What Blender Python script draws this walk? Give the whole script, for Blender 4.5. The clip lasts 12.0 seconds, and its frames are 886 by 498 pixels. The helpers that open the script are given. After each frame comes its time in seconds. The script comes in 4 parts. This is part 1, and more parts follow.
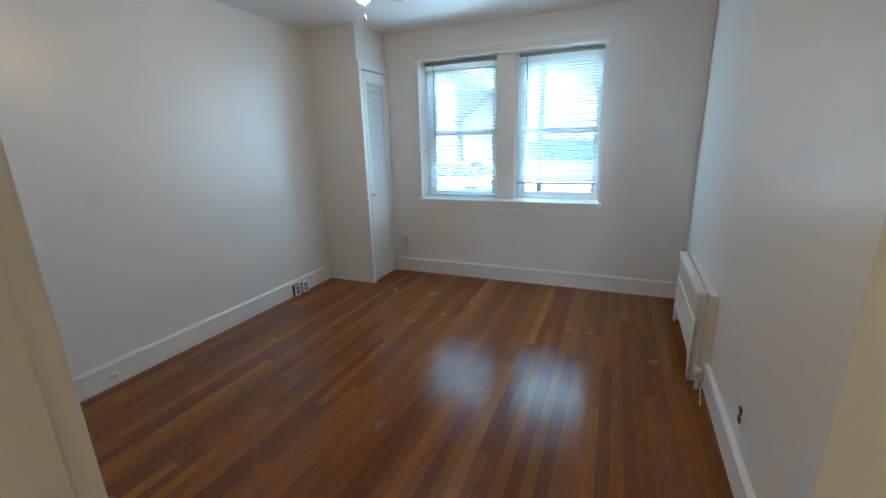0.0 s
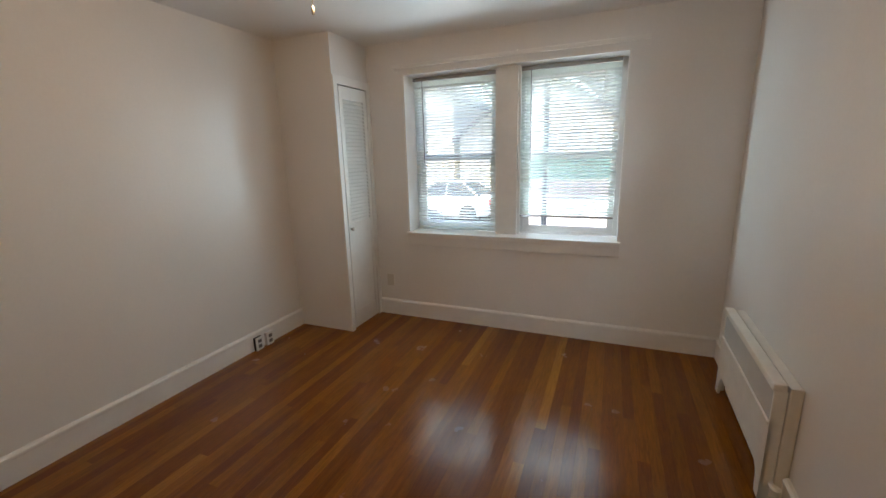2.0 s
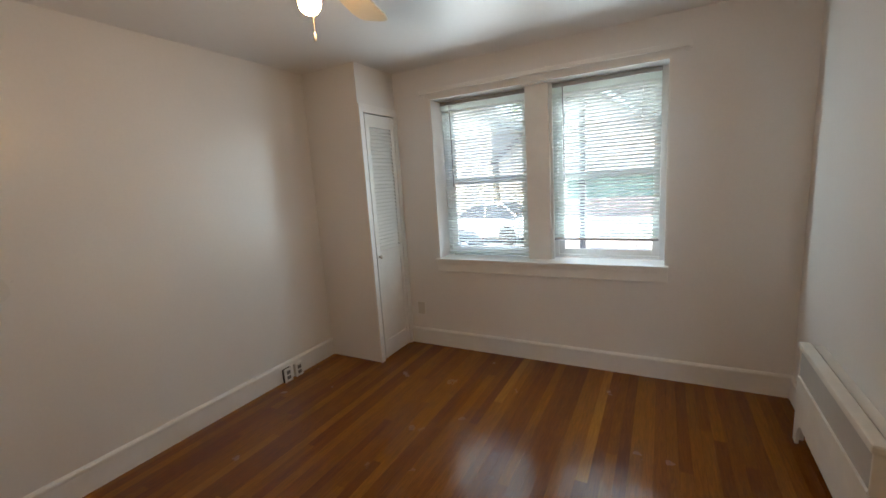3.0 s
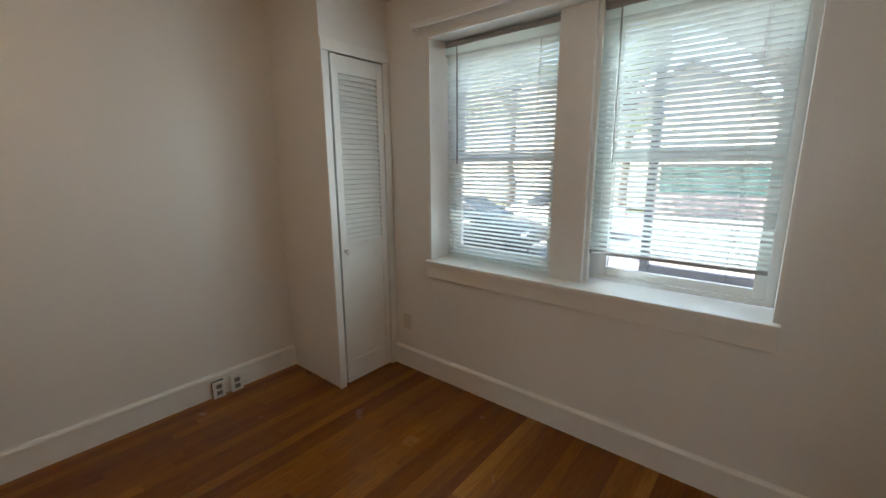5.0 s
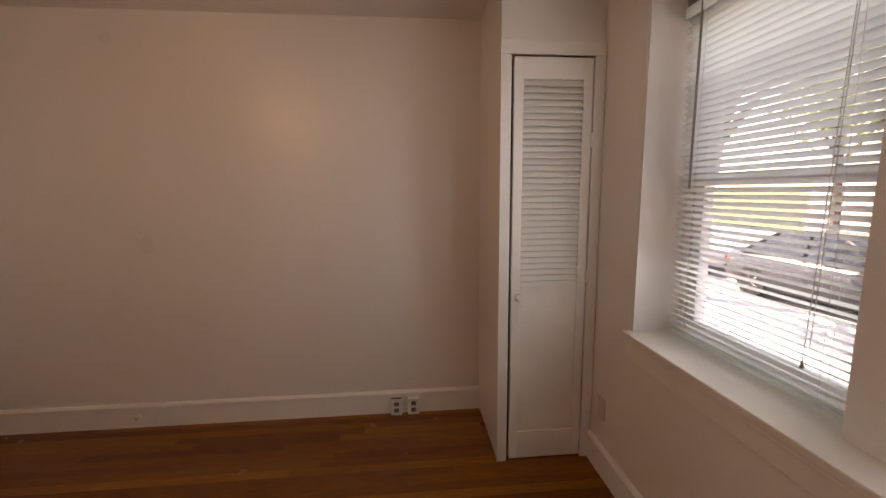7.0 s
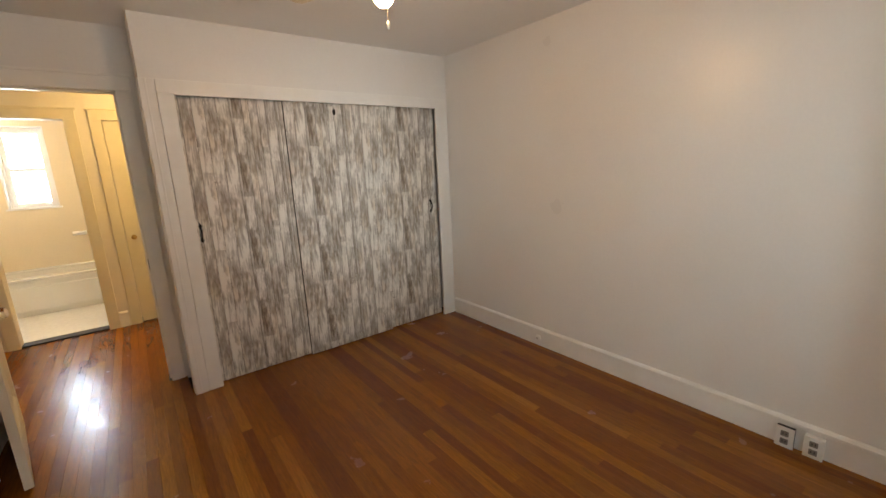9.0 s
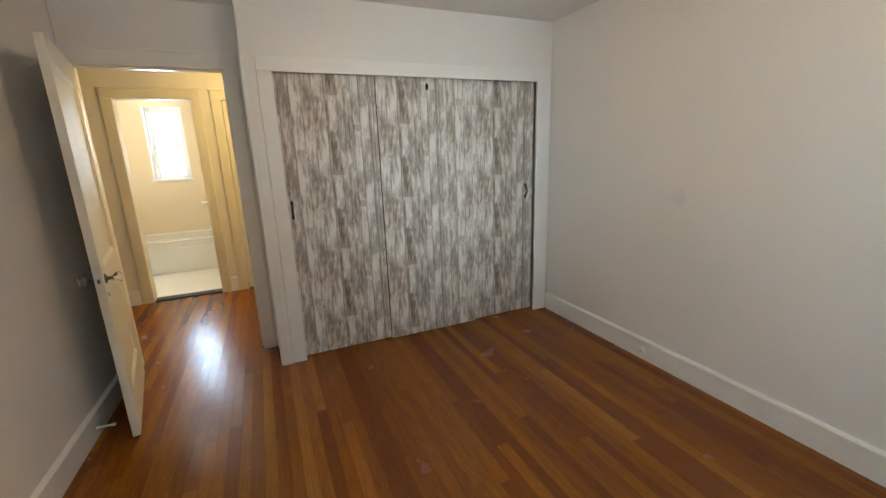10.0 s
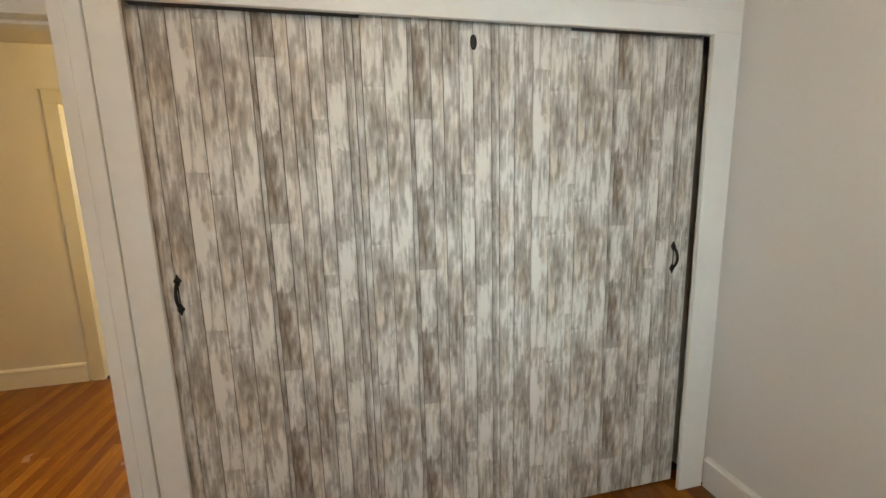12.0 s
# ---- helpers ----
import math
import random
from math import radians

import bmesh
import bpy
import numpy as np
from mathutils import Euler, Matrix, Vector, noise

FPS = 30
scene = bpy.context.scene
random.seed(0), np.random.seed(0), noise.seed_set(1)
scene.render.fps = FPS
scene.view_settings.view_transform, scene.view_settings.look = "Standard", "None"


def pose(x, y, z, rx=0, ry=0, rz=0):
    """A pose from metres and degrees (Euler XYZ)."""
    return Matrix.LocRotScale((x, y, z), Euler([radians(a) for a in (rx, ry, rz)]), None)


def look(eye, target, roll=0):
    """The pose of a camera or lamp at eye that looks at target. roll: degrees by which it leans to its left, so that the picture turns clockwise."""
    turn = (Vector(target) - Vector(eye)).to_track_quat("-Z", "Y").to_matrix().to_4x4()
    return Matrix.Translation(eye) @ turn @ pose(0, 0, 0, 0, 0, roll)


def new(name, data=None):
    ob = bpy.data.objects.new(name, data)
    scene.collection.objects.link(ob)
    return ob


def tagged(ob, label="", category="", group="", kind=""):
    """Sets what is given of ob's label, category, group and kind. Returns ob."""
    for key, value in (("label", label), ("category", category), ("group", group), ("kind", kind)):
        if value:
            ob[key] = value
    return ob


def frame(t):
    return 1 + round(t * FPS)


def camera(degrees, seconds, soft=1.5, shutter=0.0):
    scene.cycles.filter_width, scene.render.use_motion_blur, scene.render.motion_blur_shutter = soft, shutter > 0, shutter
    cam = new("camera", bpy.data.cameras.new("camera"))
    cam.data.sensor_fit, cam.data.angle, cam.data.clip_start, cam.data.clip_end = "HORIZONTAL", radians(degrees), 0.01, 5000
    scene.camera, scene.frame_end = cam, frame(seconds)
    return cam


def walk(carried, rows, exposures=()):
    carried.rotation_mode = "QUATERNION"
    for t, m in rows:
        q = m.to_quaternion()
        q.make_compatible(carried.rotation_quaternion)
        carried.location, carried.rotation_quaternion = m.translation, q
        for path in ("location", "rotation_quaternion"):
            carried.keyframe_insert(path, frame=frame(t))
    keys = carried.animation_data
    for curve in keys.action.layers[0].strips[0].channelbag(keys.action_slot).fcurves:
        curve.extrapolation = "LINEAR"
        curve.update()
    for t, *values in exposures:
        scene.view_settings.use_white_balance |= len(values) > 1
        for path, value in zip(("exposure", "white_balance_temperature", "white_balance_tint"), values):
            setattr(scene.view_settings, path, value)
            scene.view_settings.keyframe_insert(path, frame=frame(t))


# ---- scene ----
cam = camera(95.0, 12.0)
PATH = [
    (0, (0.165, 0.195, 1.403), (-0.589, 1.974, 0.886), -1.6),
    (0.2, (0.099, 0.271, 1.427), (-0.564, 2.075, 0.882), -1.4),
    (0.5, (-0.017, 0.426, 1.428), (-0.487, 2.311, 0.951), -0.4),
    (1, (-0.019, 0.624, 1.466), (-0.537, 2.505, 1.026), -2.3),
    (1.5, (0.011, 0.784, 1.492), (-0.715, 2.603, 1.086), -0.3),
    (2, (-0.015, 0.806, 1.479), (-0.765, 2.605, 1.036), -1.5),
    (2.5, (-0.010, 0.858, 1.480), (-0.823, 2.655, 1.146), -2.1),
    (3, (0.015, 0.982, 1.486), (-0.927, 2.715, 1.157), -3.7),
    (3.5, (-0.037, 1.199, 1.494), (-1.019, 2.903, 1.127), -5.6),
    (3.7, (-0.081, 1.303, 1.499), (-1.034, 3.021, 1.121), -5.3),
    (5.3, (0.040, 2.294, 1.402), (-1.312, 3.709, 0.987), -1.1),
    (5.5, (0.064, 2.397, 1.396), (-1.365, 3.733, 0.978), -2.4),
    (6, (0.103, 2.754, 1.412), (-1.547, 3.780, 0.938), -1.0),
    (6.2, (0.107, 2.806, 1.414), (-1.625, 3.682, 0.929), -1.4),
    (6.5, (0.069, 2.855, 1.401), (-1.799, 3.470, 1.038), -2.9),
    (6.8, (-0.033, 3.023, 1.403), (-1.979, 3.382, 1.114), -0.5),
    (7, (-0.092, 3.107, 1.426), (-2.065, 3.285, 1.146), -0.5),
    (7.2, (-0.111, 3.224, 1.409), (-2.091, 3.109, 1.132), 0.3),
    (7.5, (-0.144, 3.285, 1.440), (-2.040, 2.779, 1.056), 1.3),
    (7.7, (-0.148, 3.353, 1.488), (-1.938, 2.551, 1.093), 0.3),
    (9.3, (-0.158, 3.447, 1.472), (-1.234, 1.818, 1.035), -2.5),
    (9.5, (-0.190, 3.429, 1.479), (-1.188, 1.761, 1.004), -2.1),
    (10, (-0.320, 3.245, 1.463), (-1.093, 1.463, 0.987), -2.0),
    (10.5, (-0.444, 2.945, 1.484), (-1.129, 1.130, 0.995), -1.3),
    (11, (-0.675, 2.600, 1.467), (-1.138, 0.693, 1.080), 0.6),
    (11.5, (-0.843, 2.149, 1.458), (-1.117, 0.196, 1.129), -1.9),
    (12, (-1.058, 1.758, 1.444), (-1.485, -0.167, 1.111), -1.5),
]
FAN_GLOW, HALL_WATTS, BATH_WATTS, BATH_LAMP = 21.0, 1.6, 0.7, 1.2
DAY_LOW, DAY_SIDE, DAY_EAST, DAY_HIGH, DAY_SOUTH = 0.095, 0.115, 0.25, 0.155, 0.085
EXPOSURES = [(0, 3.88, 5350, 2), (1.0, 3.68, 6450, 9), (2.5, 3.52, 7200, 14), (3.7, 3.42, 7250, 14), (5.5, 3.04, 7450, 11), (6.0, 2.93, 8150, 22), (6.5, 3.02, 9100, 33), (7.0, 3.07, 9700, 36), (7.7, 3.52, 10800, 44), (9.3, 4.05, 7200, 10), (11.0, 4.15, 6400, 4), (12, 4.38, 6900, 5)]
walk(cam, [(t, look(eye, target, roll)) for t, eye, target, roll in PATH], EXPOSURES)

# ---- world, sun, large lights ----
world = bpy.data.worlds.new("sky")
scene.world = world
world.use_nodes = True
wn = world.node_tree.nodes
sky = wn.new("ShaderNodeTexSky")
sky.sky_type = "NISHITA"
sky.sun_disc = False
sky.sun_elevation = radians(55.7)
sky.sun_rotation = radians(233)
world.node_tree.links.new(sky.outputs["Color"], wn["Background"].inputs["Color"])
wn["Background"].inputs["Strength"].default_value = 0.10

sun = new("sun", bpy.data.lights.new("sun", "SUN"))
sun.data.energy, sun.data.angle, sun.data.color = 2.2, radians(0.5), (1.0, 0.95, 0.88)
sun.matrix_world = look((-24, -18, 44), (0, 0, 0))


# daylight of the frosted bathroom window
bath_day = new("bath_window_daylight", bpy.data.lights.new("bath_window_daylight", "AREA"))
bath_day.data.shape, bath_day.data.size, bath_day.data.size_y = "RECTANGLE", 0.38, 0.88
bath_day.data.energy, bath_day.data.color = BATH_WATTS, (0.60, 0.82, 1.0)
bath_day.data.spread = radians(100)
bath_day.matrix_world = look((0.805, -3.735, 1.66), (0.805, 0, 1.66))


def window_daylight(name, place, azimuth, elevation, width, height, watts, spread):
    """Sky light in a window opening; azimuth is measured from south towards west."""
    lamp = new(name, bpy.data.lights.new(name, "AREA"))
    lamp.data.shape, lamp.data.size, lamp.data.size_y = "RECTANGLE", width, height
    lamp.data.energy, lamp.data.color, lamp.data.spread = watts, (0.62, 0.86, 1.0), radians(spread)
    a, e = radians(azimuth), radians(elevation)
    way = Vector((-math.sin(a) * math.cos(e), -math.cos(a) * math.cos(e), math.sin(e)))
    lamp.matrix_world = look(place, Vector(place) + way)
    return lamp


N_WALL = 4.078
for x_ in (-1.31, -0.34):
    window_daylight("window_daylight_low", (x_, 4.17, 1.2), 0, -50, 0.7, 0.6, DAY_LOW, 80)
    window_daylight("window_daylight_high", (x_, 4.17, 1.75), 0, 30, 0.7, 0.6, DAY_HIGH, 64)
    window_daylight("window_daylight_side", (x_, N_WALL, 1.5), 46, -5, 0.2, 1.2, DAY_SIDE, 96)
window_daylight("window_daylight_side", (-0.715, 4.185, 1.4), -86, 0, 0.04, 1.1, DAY_EAST, 100)
# light that falls straight through to the closet wall
window_daylight("window_daylight_south", (-1.31, 4.17, 1.45), 4, -2, 0.66, 1.1, DAY_SOUTH, 36)
window_daylight("window_daylight_south", (-0.34, 4.17, 1.45), 22, -2, 0.6, 1.1, DAY_SOUTH, 40)


def point_lamp(name, place, watts, colour, radius):
    lamp = new(name, bpy.data.lights.new(name, "POINT"))
    lamp.data.energy, lamp.data.color, lamp.data.shadow_soft_size = watts, colour, radius
    lamp.location = place
    return lamp


# ---- materials ----
def material(name, colour, rough=0.5, metal=0.0, grain=0.0, grain_scale=40.0, bump=0.0, bump_scale=200.0, stain=0.0, stain_scale=1.5, coat=0.0, transmit=0.0):
    """Plain surface with fine grain, broad stains and relief in world metres."""
    m = bpy.data.materials.new(name)
    m.use_nodes = True
    nt = m.node_tree
    n, l = nt.nodes, nt.links
    b = n["Principled BSDF"]
    b.inputs["Roughness"].default_value = rough
    b.inputs["Metallic"].default_value = metal
    b.inputs["Coat Weight"].default_value = coat
    b.inputs["Coat Roughness"].default_value = 0.15
    b.inputs["Base Color"].default_value = (*colour, 1)
    if transmit:
        b.inputs["Transmission Weight"].default_value = transmit
    geo = n.new("ShaderNodeNewGeometry")
    if grain or stain:
        a = n.new("ShaderNodeTexNoise")
        a.inputs["Scale"].default_value, a.inputs["Detail"].default_value = grain_scale, 4
        c = n.new("ShaderNodeTexNoise")
        c.inputs["Scale"].default_value, c.inputs["Detail"].default_value = stain_scale, 5
        l.new(geo.outputs["Position"], a.inputs["Vector"])
        l.new(geo.outputs["Position"], c.inputs["Vector"])
        r1, r2 = n.new("ShaderNodeMapRange"), n.new("ShaderNodeMapRange")
        for r, amount in ((r1, grain), (r2, stain)):
            r.inputs["From Min"].default_value, r.inputs["From Max"].default_value = 0.3, 0.7
            r.inputs["To Min"].default_value, r.inputs["To Max"].default_value = 1 - amount, 1 + amount * 0.5
        l.new(a.outputs["Fac"], r1.inputs["Value"])
        l.new(c.outputs["Fac"], r2.inputs["Value"])
        mul = n.new("ShaderNodeMath")
        mul.operation = "MULTIPLY"
        l.new(r1.outputs["Result"], mul.inputs[0])
        l.new(r2.outputs["Result"], mul.inputs[1])
        mix = n.new("ShaderNodeVectorMath")
        mix.operation = "SCALE"
        mix.inputs[0].default_value = colour
        l.new(mul.outputs["Value"], mix.inputs["Scale"])
        l.new(mix.outputs["Vector"], b.inputs["Base Color"])
        rr = n.new("ShaderNodeMath")
        rr.operation = "MULTIPLY_ADD"
        rr.inputs[1].default_value, rr.inputs[2].default_value = 0.12, rough - 0.06
        l.new(c.outputs["Fac"], rr.inputs[0])
        l.new(rr.outputs["Value"], b.inputs["Roughness"])
    if bump:
        d = n.new("ShaderNodeTexNoise")
        d.inputs["Scale"].default_value, d.inputs["Detail"].default_value = bump_scale, 3
        l.new(geo.outputs["Position"], d.inputs["Vector"])
        u = n.new("ShaderNodeBump")
        u.inputs["Strength"].default_value, u.inputs["Distance"].default_value = bump, 0.002
        l.new(d.outputs["Fac"], u.inputs["Height"])
        l.new(u.outputs["Normal"], b.inputs["Normal"])
    return m


def glow(name, colour, strength):
    m = bpy.data.materials.new(name)
    m.use_nodes = True
    b = m.node_tree.nodes["Principled BSDF"]
    b.inputs["Base Color"].default_value = (colour[0] * 0.6, colour[1] * 0.6, colour[2] * 0.6, 1)
    b.inputs["Emission Color"].default_value = (*colour, 1)
    b.inputs["Emission Strength"].default_value = strength
    return m


def glass_material(name, rough=0.0, colour=(1, 1, 1)):
    m = bpy.data.materials.new(name)
    m.use_nodes = True
    b = m.node_tree.nodes["Principled BSDF"]
    b.inputs["Base Color"].default_value = (*colour, 1)
    b.inputs["Roughness"].default_value, b.inputs["Transmission Weight"].default_value, b.inputs["IOR"].default_value = rough, 1.0, 1.45
    return m


def slat_material(name):
    """Thin white vinyl: mostly diffuse, a little light comes through."""
    m = material(name, (0.88, 0.89, 0.87), 0.45, grain=0.02, stain=0.04, stain_scale=3)
    n, l = m.node_tree.nodes, m.node_tree.links
    tr, mix = n.new("ShaderNodeBsdfTranslucent"), n.new("ShaderNodeMixShader")
    tr.inputs["Color"].default_value = (0.80, 0.86, 0.83, 1)
    mix.inputs["Fac"].default_value = 0.8
    l.new(n["Principled BSDF"].outputs["BSDF"], mix.inputs[1])
    l.new(tr.outputs["BSDF"], mix.inputs[2])
    l.new(mix.outputs["Shader"], n["Material Output"].inputs["Surface"])
    return m


def leaf_material(name):
    m = material(name, (0.11, 0.16, 0.06), 0.45, grain=0.4, grain_scale=3, stain=0.3, stain_scale=0.7)
    n, l = m.node_tree.nodes, m.node_tree.links
    tr, mix = n.new("ShaderNodeBsdfTranslucent"), n.new("ShaderNodeMixShader")
    tr.inputs["Color"].default_value = (0.38, 0.50, 0.20, 1)
    mix.inputs["Fac"].default_value = 0.45
    l.new(n["Principled BSDF"].outputs["BSDF"], mix.inputs[1])
    l.new(tr.outputs["BSDF"], mix.inputs[2])
    l.new(mix.outputs["Shader"], n["Material Output"].inputs["Surface"])
    return m


def floor_wood(name):
    """Varnished strip oak: each board its own tone, long grain, fine pores, worn gloss."""
    m = bpy.data.materials.new(name)
    m.use_nodes = True
    n, l = m.node_tree.nodes, m.node_tree.links
    b = n["Principled BSDF"]
    b.inputs["Specular IOR Level"].default_value = 0.4
    geo, info = n.new("ShaderNodeNewGeometry"), n.new("ShaderNodeObjectInfo")
    shift = n.new("ShaderNodeVectorMath")
    shift.operation = "MULTIPLY_ADD"
    shift.inputs[1].default_value = (60, 37, 11)
    comb = n.new("ShaderNodeCombineXYZ")
    for k in range(3):
        l.new(info.outputs["Random"], comb.inputs[k])
    l.new(comb.outputs["Vector"], shift.inputs[0])
    l.new(geo.outputs["Position"], shift.inputs[2])
    stretch = n.new("ShaderNodeMapping")
    stretch.inputs["Scale"].default_value = (1.0, 0.07, 1.0)
    l.new(shift.outputs["Vector"], stretch.inputs["Vector"])
    grain = n.new("ShaderNodeTexNoise")
    grain.inputs["Scale"].default_value, grain.inputs["Detail"].default_value, grain.inputs["Distortion"].default_value = 85, 7, 1.2
    l.new(stretch.outputs["Vector"], grain.inputs["Vector"])
    pores = n.new("ShaderNodeTexNoise")
    pores.inputs["Scale"].default_value, pores.inputs["Detail"].default_value = 420, 2
    l.new(stretch.outputs["Vector"], pores.inputs["Vector"])
    tone = n.new("ShaderNodeValToRGB")
    e = tone.color_ramp.elements
    e[0].position, e[0].color = 0.0, (*BOARD_DARK, 1)
    e[1].position, e[1].color = 1.0, (*BOARD_LIGHT, 1)
    mid = tone.color_ramp.elements.new(0.5)
    mid.color = (*BOARD_MID, 1)
    hi = tone.color_ramp.elements.new(0.86)
    hi.color = (*BOARD_MID2, 1)
    l.new(info.outputs["Random"], tone.inputs["Fac"])
    g1 = n.new("ShaderNodeMapRange")
    g1.inputs["From Min"].default_value, g1.inputs["From Max"].default_value = 0.3, 0.72
    g1.inputs["To Min"].default_value, g1.inputs["To Max"].default_value = 0.76, 1.18
    l.new(grain.outputs["Fac"], g1.inputs["Value"])
    g2 = n.new("ShaderNodeMapRange")
    g2.inputs["From Min"].default_value, g2.inputs["From Max"].default_value = 0.3, 0.5
    g2.inputs["To Min"].default_value, g2.inputs["To Max"].default_value = 0.8, 1.0
    l.new(pores.outputs["Fac"], g2.inputs["Value"])
    both = n.new("ShaderNodeMath")
    both.operation = "MULTIPLY"
    l.new(g1.outputs["Result"], both.inputs[0])
    l.new(g2.outputs["Result"], both.inputs[1])
    col = n.new("ShaderNodeVectorMath")
    col.operation = "SCALE"
    l.new(tone.outputs["Color"], col.inputs[0])
    l.new(both.outputs["Value"], col.inputs["Scale"])
    l.new(col.outputs["Vector"], b.inputs["Base Color"])
    wear = n.new("ShaderNodeTexNoise")
    wear.inputs["Scale"].default_value, wear.inputs["Detail"].default_value = 5, 6
    l.new(geo.outputs["Position"], wear.inputs["Vector"])
    rr = n.new("ShaderNodeMapRange")
    rr.inputs["From Min"].default_value, rr.inputs["From Max"].default_value = 0.3, 0.7
    rr.inputs["To Min"].default_value, rr.inputs["To Max"].default_value = 0.12, 0.28
    l.new(wear.outputs["Fac"], rr.inputs["Value"])
    l.new(rr.outputs["Result"], b.inputs["Roughness"])
    bumpn = n.new("ShaderNodeBump")
    bumpn.inputs["Strength"].default_value, bumpn.inputs["Distance"].default_value = 0.12, 0.001
    l.new(grain.outputs["Fac"], bumpn.inputs["Height"])
    l.new(bumpn.outputs["Normal"], b.inputs["Normal"])
    return m


def plank_print(name):
    """Printed weathered-plank paper on a roll: u runs across, v up the roll; each plank has its own tone."""
    m = bpy.data.materials.new(name)
    m.use_nodes = True
    n, l = m.node_tree.nodes, m.node_tree.links
    b = n["Principled BSDF"]
    b.inputs["Roughness"].default_value = 0.5

    def maths(op, a, b2=0.0, c=None):
        q = n.new("ShaderNodeMath")
        q.operation = op
        for k, v in enumerate((a, b2, c)):
            if v is None:
                continue
            if isinstance(v, (int, float)):
                q.inputs[k].default_value = v
            else:
                l.new(v, q.inputs[k])
        return q.outputs["Value"]

    def uv(layer):
        q, sp = n.new("ShaderNodeUVMap"), n.new("ShaderNodeSeparateXYZ")
        q.uv_map = layer
        l.new(q.outputs["UV"], sp.inputs["Vector"])
        return sp.outputs["X"], sp.outputs["Y"]

    across, up = uv("roll")
    tone, other = uv("plank")
    turn = maths("MULTIPLY", up, 2 * math.pi / ROLL_REPEAT)
    co, si = maths("COSINE", turn), maths("SINE", turn)

    def noise(stretch, scale, detail, rough, own):
        """Noise that closes on itself after one repeat of the roll; own moves it plank by plank."""
        v = n.new("ShaderNodeCombineXYZ")
        r = ROLL_REPEAT / (2 * math.pi) * stretch
        l.new(maths("MULTIPLY_ADD", tone, own, across), v.inputs[0])
        l.new(maths("MULTIPLY", co, r), v.inputs[1])
        l.new(maths("MULTIPLY", si, r), v.inputs[2])
        q = n.new("ShaderNodeTexNoise")
        q.inputs["Scale"].default_value, q.inputs["Detail"].default_value, q.inputs["Roughness"].default_value = scale, detail, rough
        l.new(v.outputs["Vector"], q.inputs["Vector"])
        return maths("SUBTRACT", q.outputs["Fac"], 0.5)

    cloud, flake, streak = noise(0.5, 10, 3, 0.6, 5.0), noise(0.22, 46, 6, 0.66, 5.0), noise(0.1, 100, 3, 0.5, 5.0)
    hue = noise(0.5, 8, 2, 0.5, 3.0)
    # two or three pieces of paint a plank, each with a blunt end
    run = maths("FRACT", maths("MULTIPLY_ADD", other, 29.3, maths("MULTIPLY", up, 1 / ROLL_REPEAT)))
    piece = maths("FLOOR", maths("MULTIPLY_ADD", run, maths("MULTIPLY_ADD", other, 1.6, 1.3), maths("MULTIPLY", flake, 0.5)))
    w = n.new("ShaderNodeTexWhiteNoise")
    w.noise_dimensions = "2D"
    v = n.new("ShaderNodeCombineXYZ")
    l.new(piece, v.inputs[0])
    l.new(maths("MULTIPLY", tone, 57.0), v.inputs[1])
    l.new(v.outputs["Vector"], w.inputs["Vector"])
    f = maths("MULTIPLY_ADD", maths("SUBTRACT", w.outputs["Value"], 0.5), 0.34, PRINT_MID)
    f = maths("MULTIPLY_ADD", maths("SUBTRACT", other, 0.5), 0.24, f)
    f = maths("MULTIPLY_ADD", cloud, 1.45, f)
    f = maths("MULTIPLY_ADD", flake, 1.35, f)
    f = maths("MULTIPLY_ADD", streak, 0.9, f)
    ramp = n.new("ShaderNodeValToRGB")
    e = ramp.color_ramp.elements
    e[0].position, e[0].color = 0.08, (0.15, 0.118, 0.092, 1)
    e[1].position, e[1].color = 0.86, (0.80, 0.765, 0.72, 1)
    for p, c in ((0.28, (0.29, 0.245, 0.205)), (0.45, (0.40, 0.36, 0.325)), (0.60, (0.50, 0.465, 0.43)), (0.72, (0.64, 0.60, 0.56))):
        q = ramp.color_ramp.elements.new(p)
        q.color = (*c, 1)
    l.new(f, ramp.inputs["Fac"])
    tan = n.new("ShaderNodeMapRange")
    tan.inputs["From Min"].default_value, tan.inputs["From Max"].default_value = 0.03, 0.12
    l.new(hue, tan.inputs["Value"])
    mix = n.new("ShaderNodeMix")
    mix.data_type, mix.blend_type = "RGBA", "MULTIPLY"
    l.new(tan.outputs["Result"], mix.inputs["Factor"])
    l.new(ramp.outputs["Color"], mix.inputs["A"])
    mix.inputs["B"].default_value = (0.88, 0.82, 0.755, 1)
    l.new(mix.outputs["Result"], b.inputs["Base Color"])
    return m


ROLL_REPEAT, PRINT_MID = 0.53, 0.625
BOARD_DARK, BOARD_MID, BOARD_MID2, BOARD_LIGHT = (0.172, 0.046, 0.003), (0.240, 0.075, 0.005), (0.290, 0.100, 0.008), (0.38, 0.154, 0.018)
M_WALL = material("wall_paint", (0.81, 0.795, 0.78), 0.3, grain=0.015, grain_scale=60, bump=0.12, bump_scale=160, stain=0.03)
M_CEIL = material("ceiling_paint", (0.80, 0.79, 0.78), 0.3, grain=0.015, bump=0.10, bump_scale=120, stain=0.03)
M_TRIM = material("trim_gloss_paint", (0.84, 0.83, 0.81), 0.32, grain=0.015, grain_scale=25, bump=0.08, bump_scale=90, stain=0.04, stain_scale=6)
M_DOOR = material("door_cream_paint", (0.72, 0.675, 0.58), 0.6, grain=0.02, grain_scale=25, bump=0.08, bump_scale=90, stain=0.05, stain_scale=4)
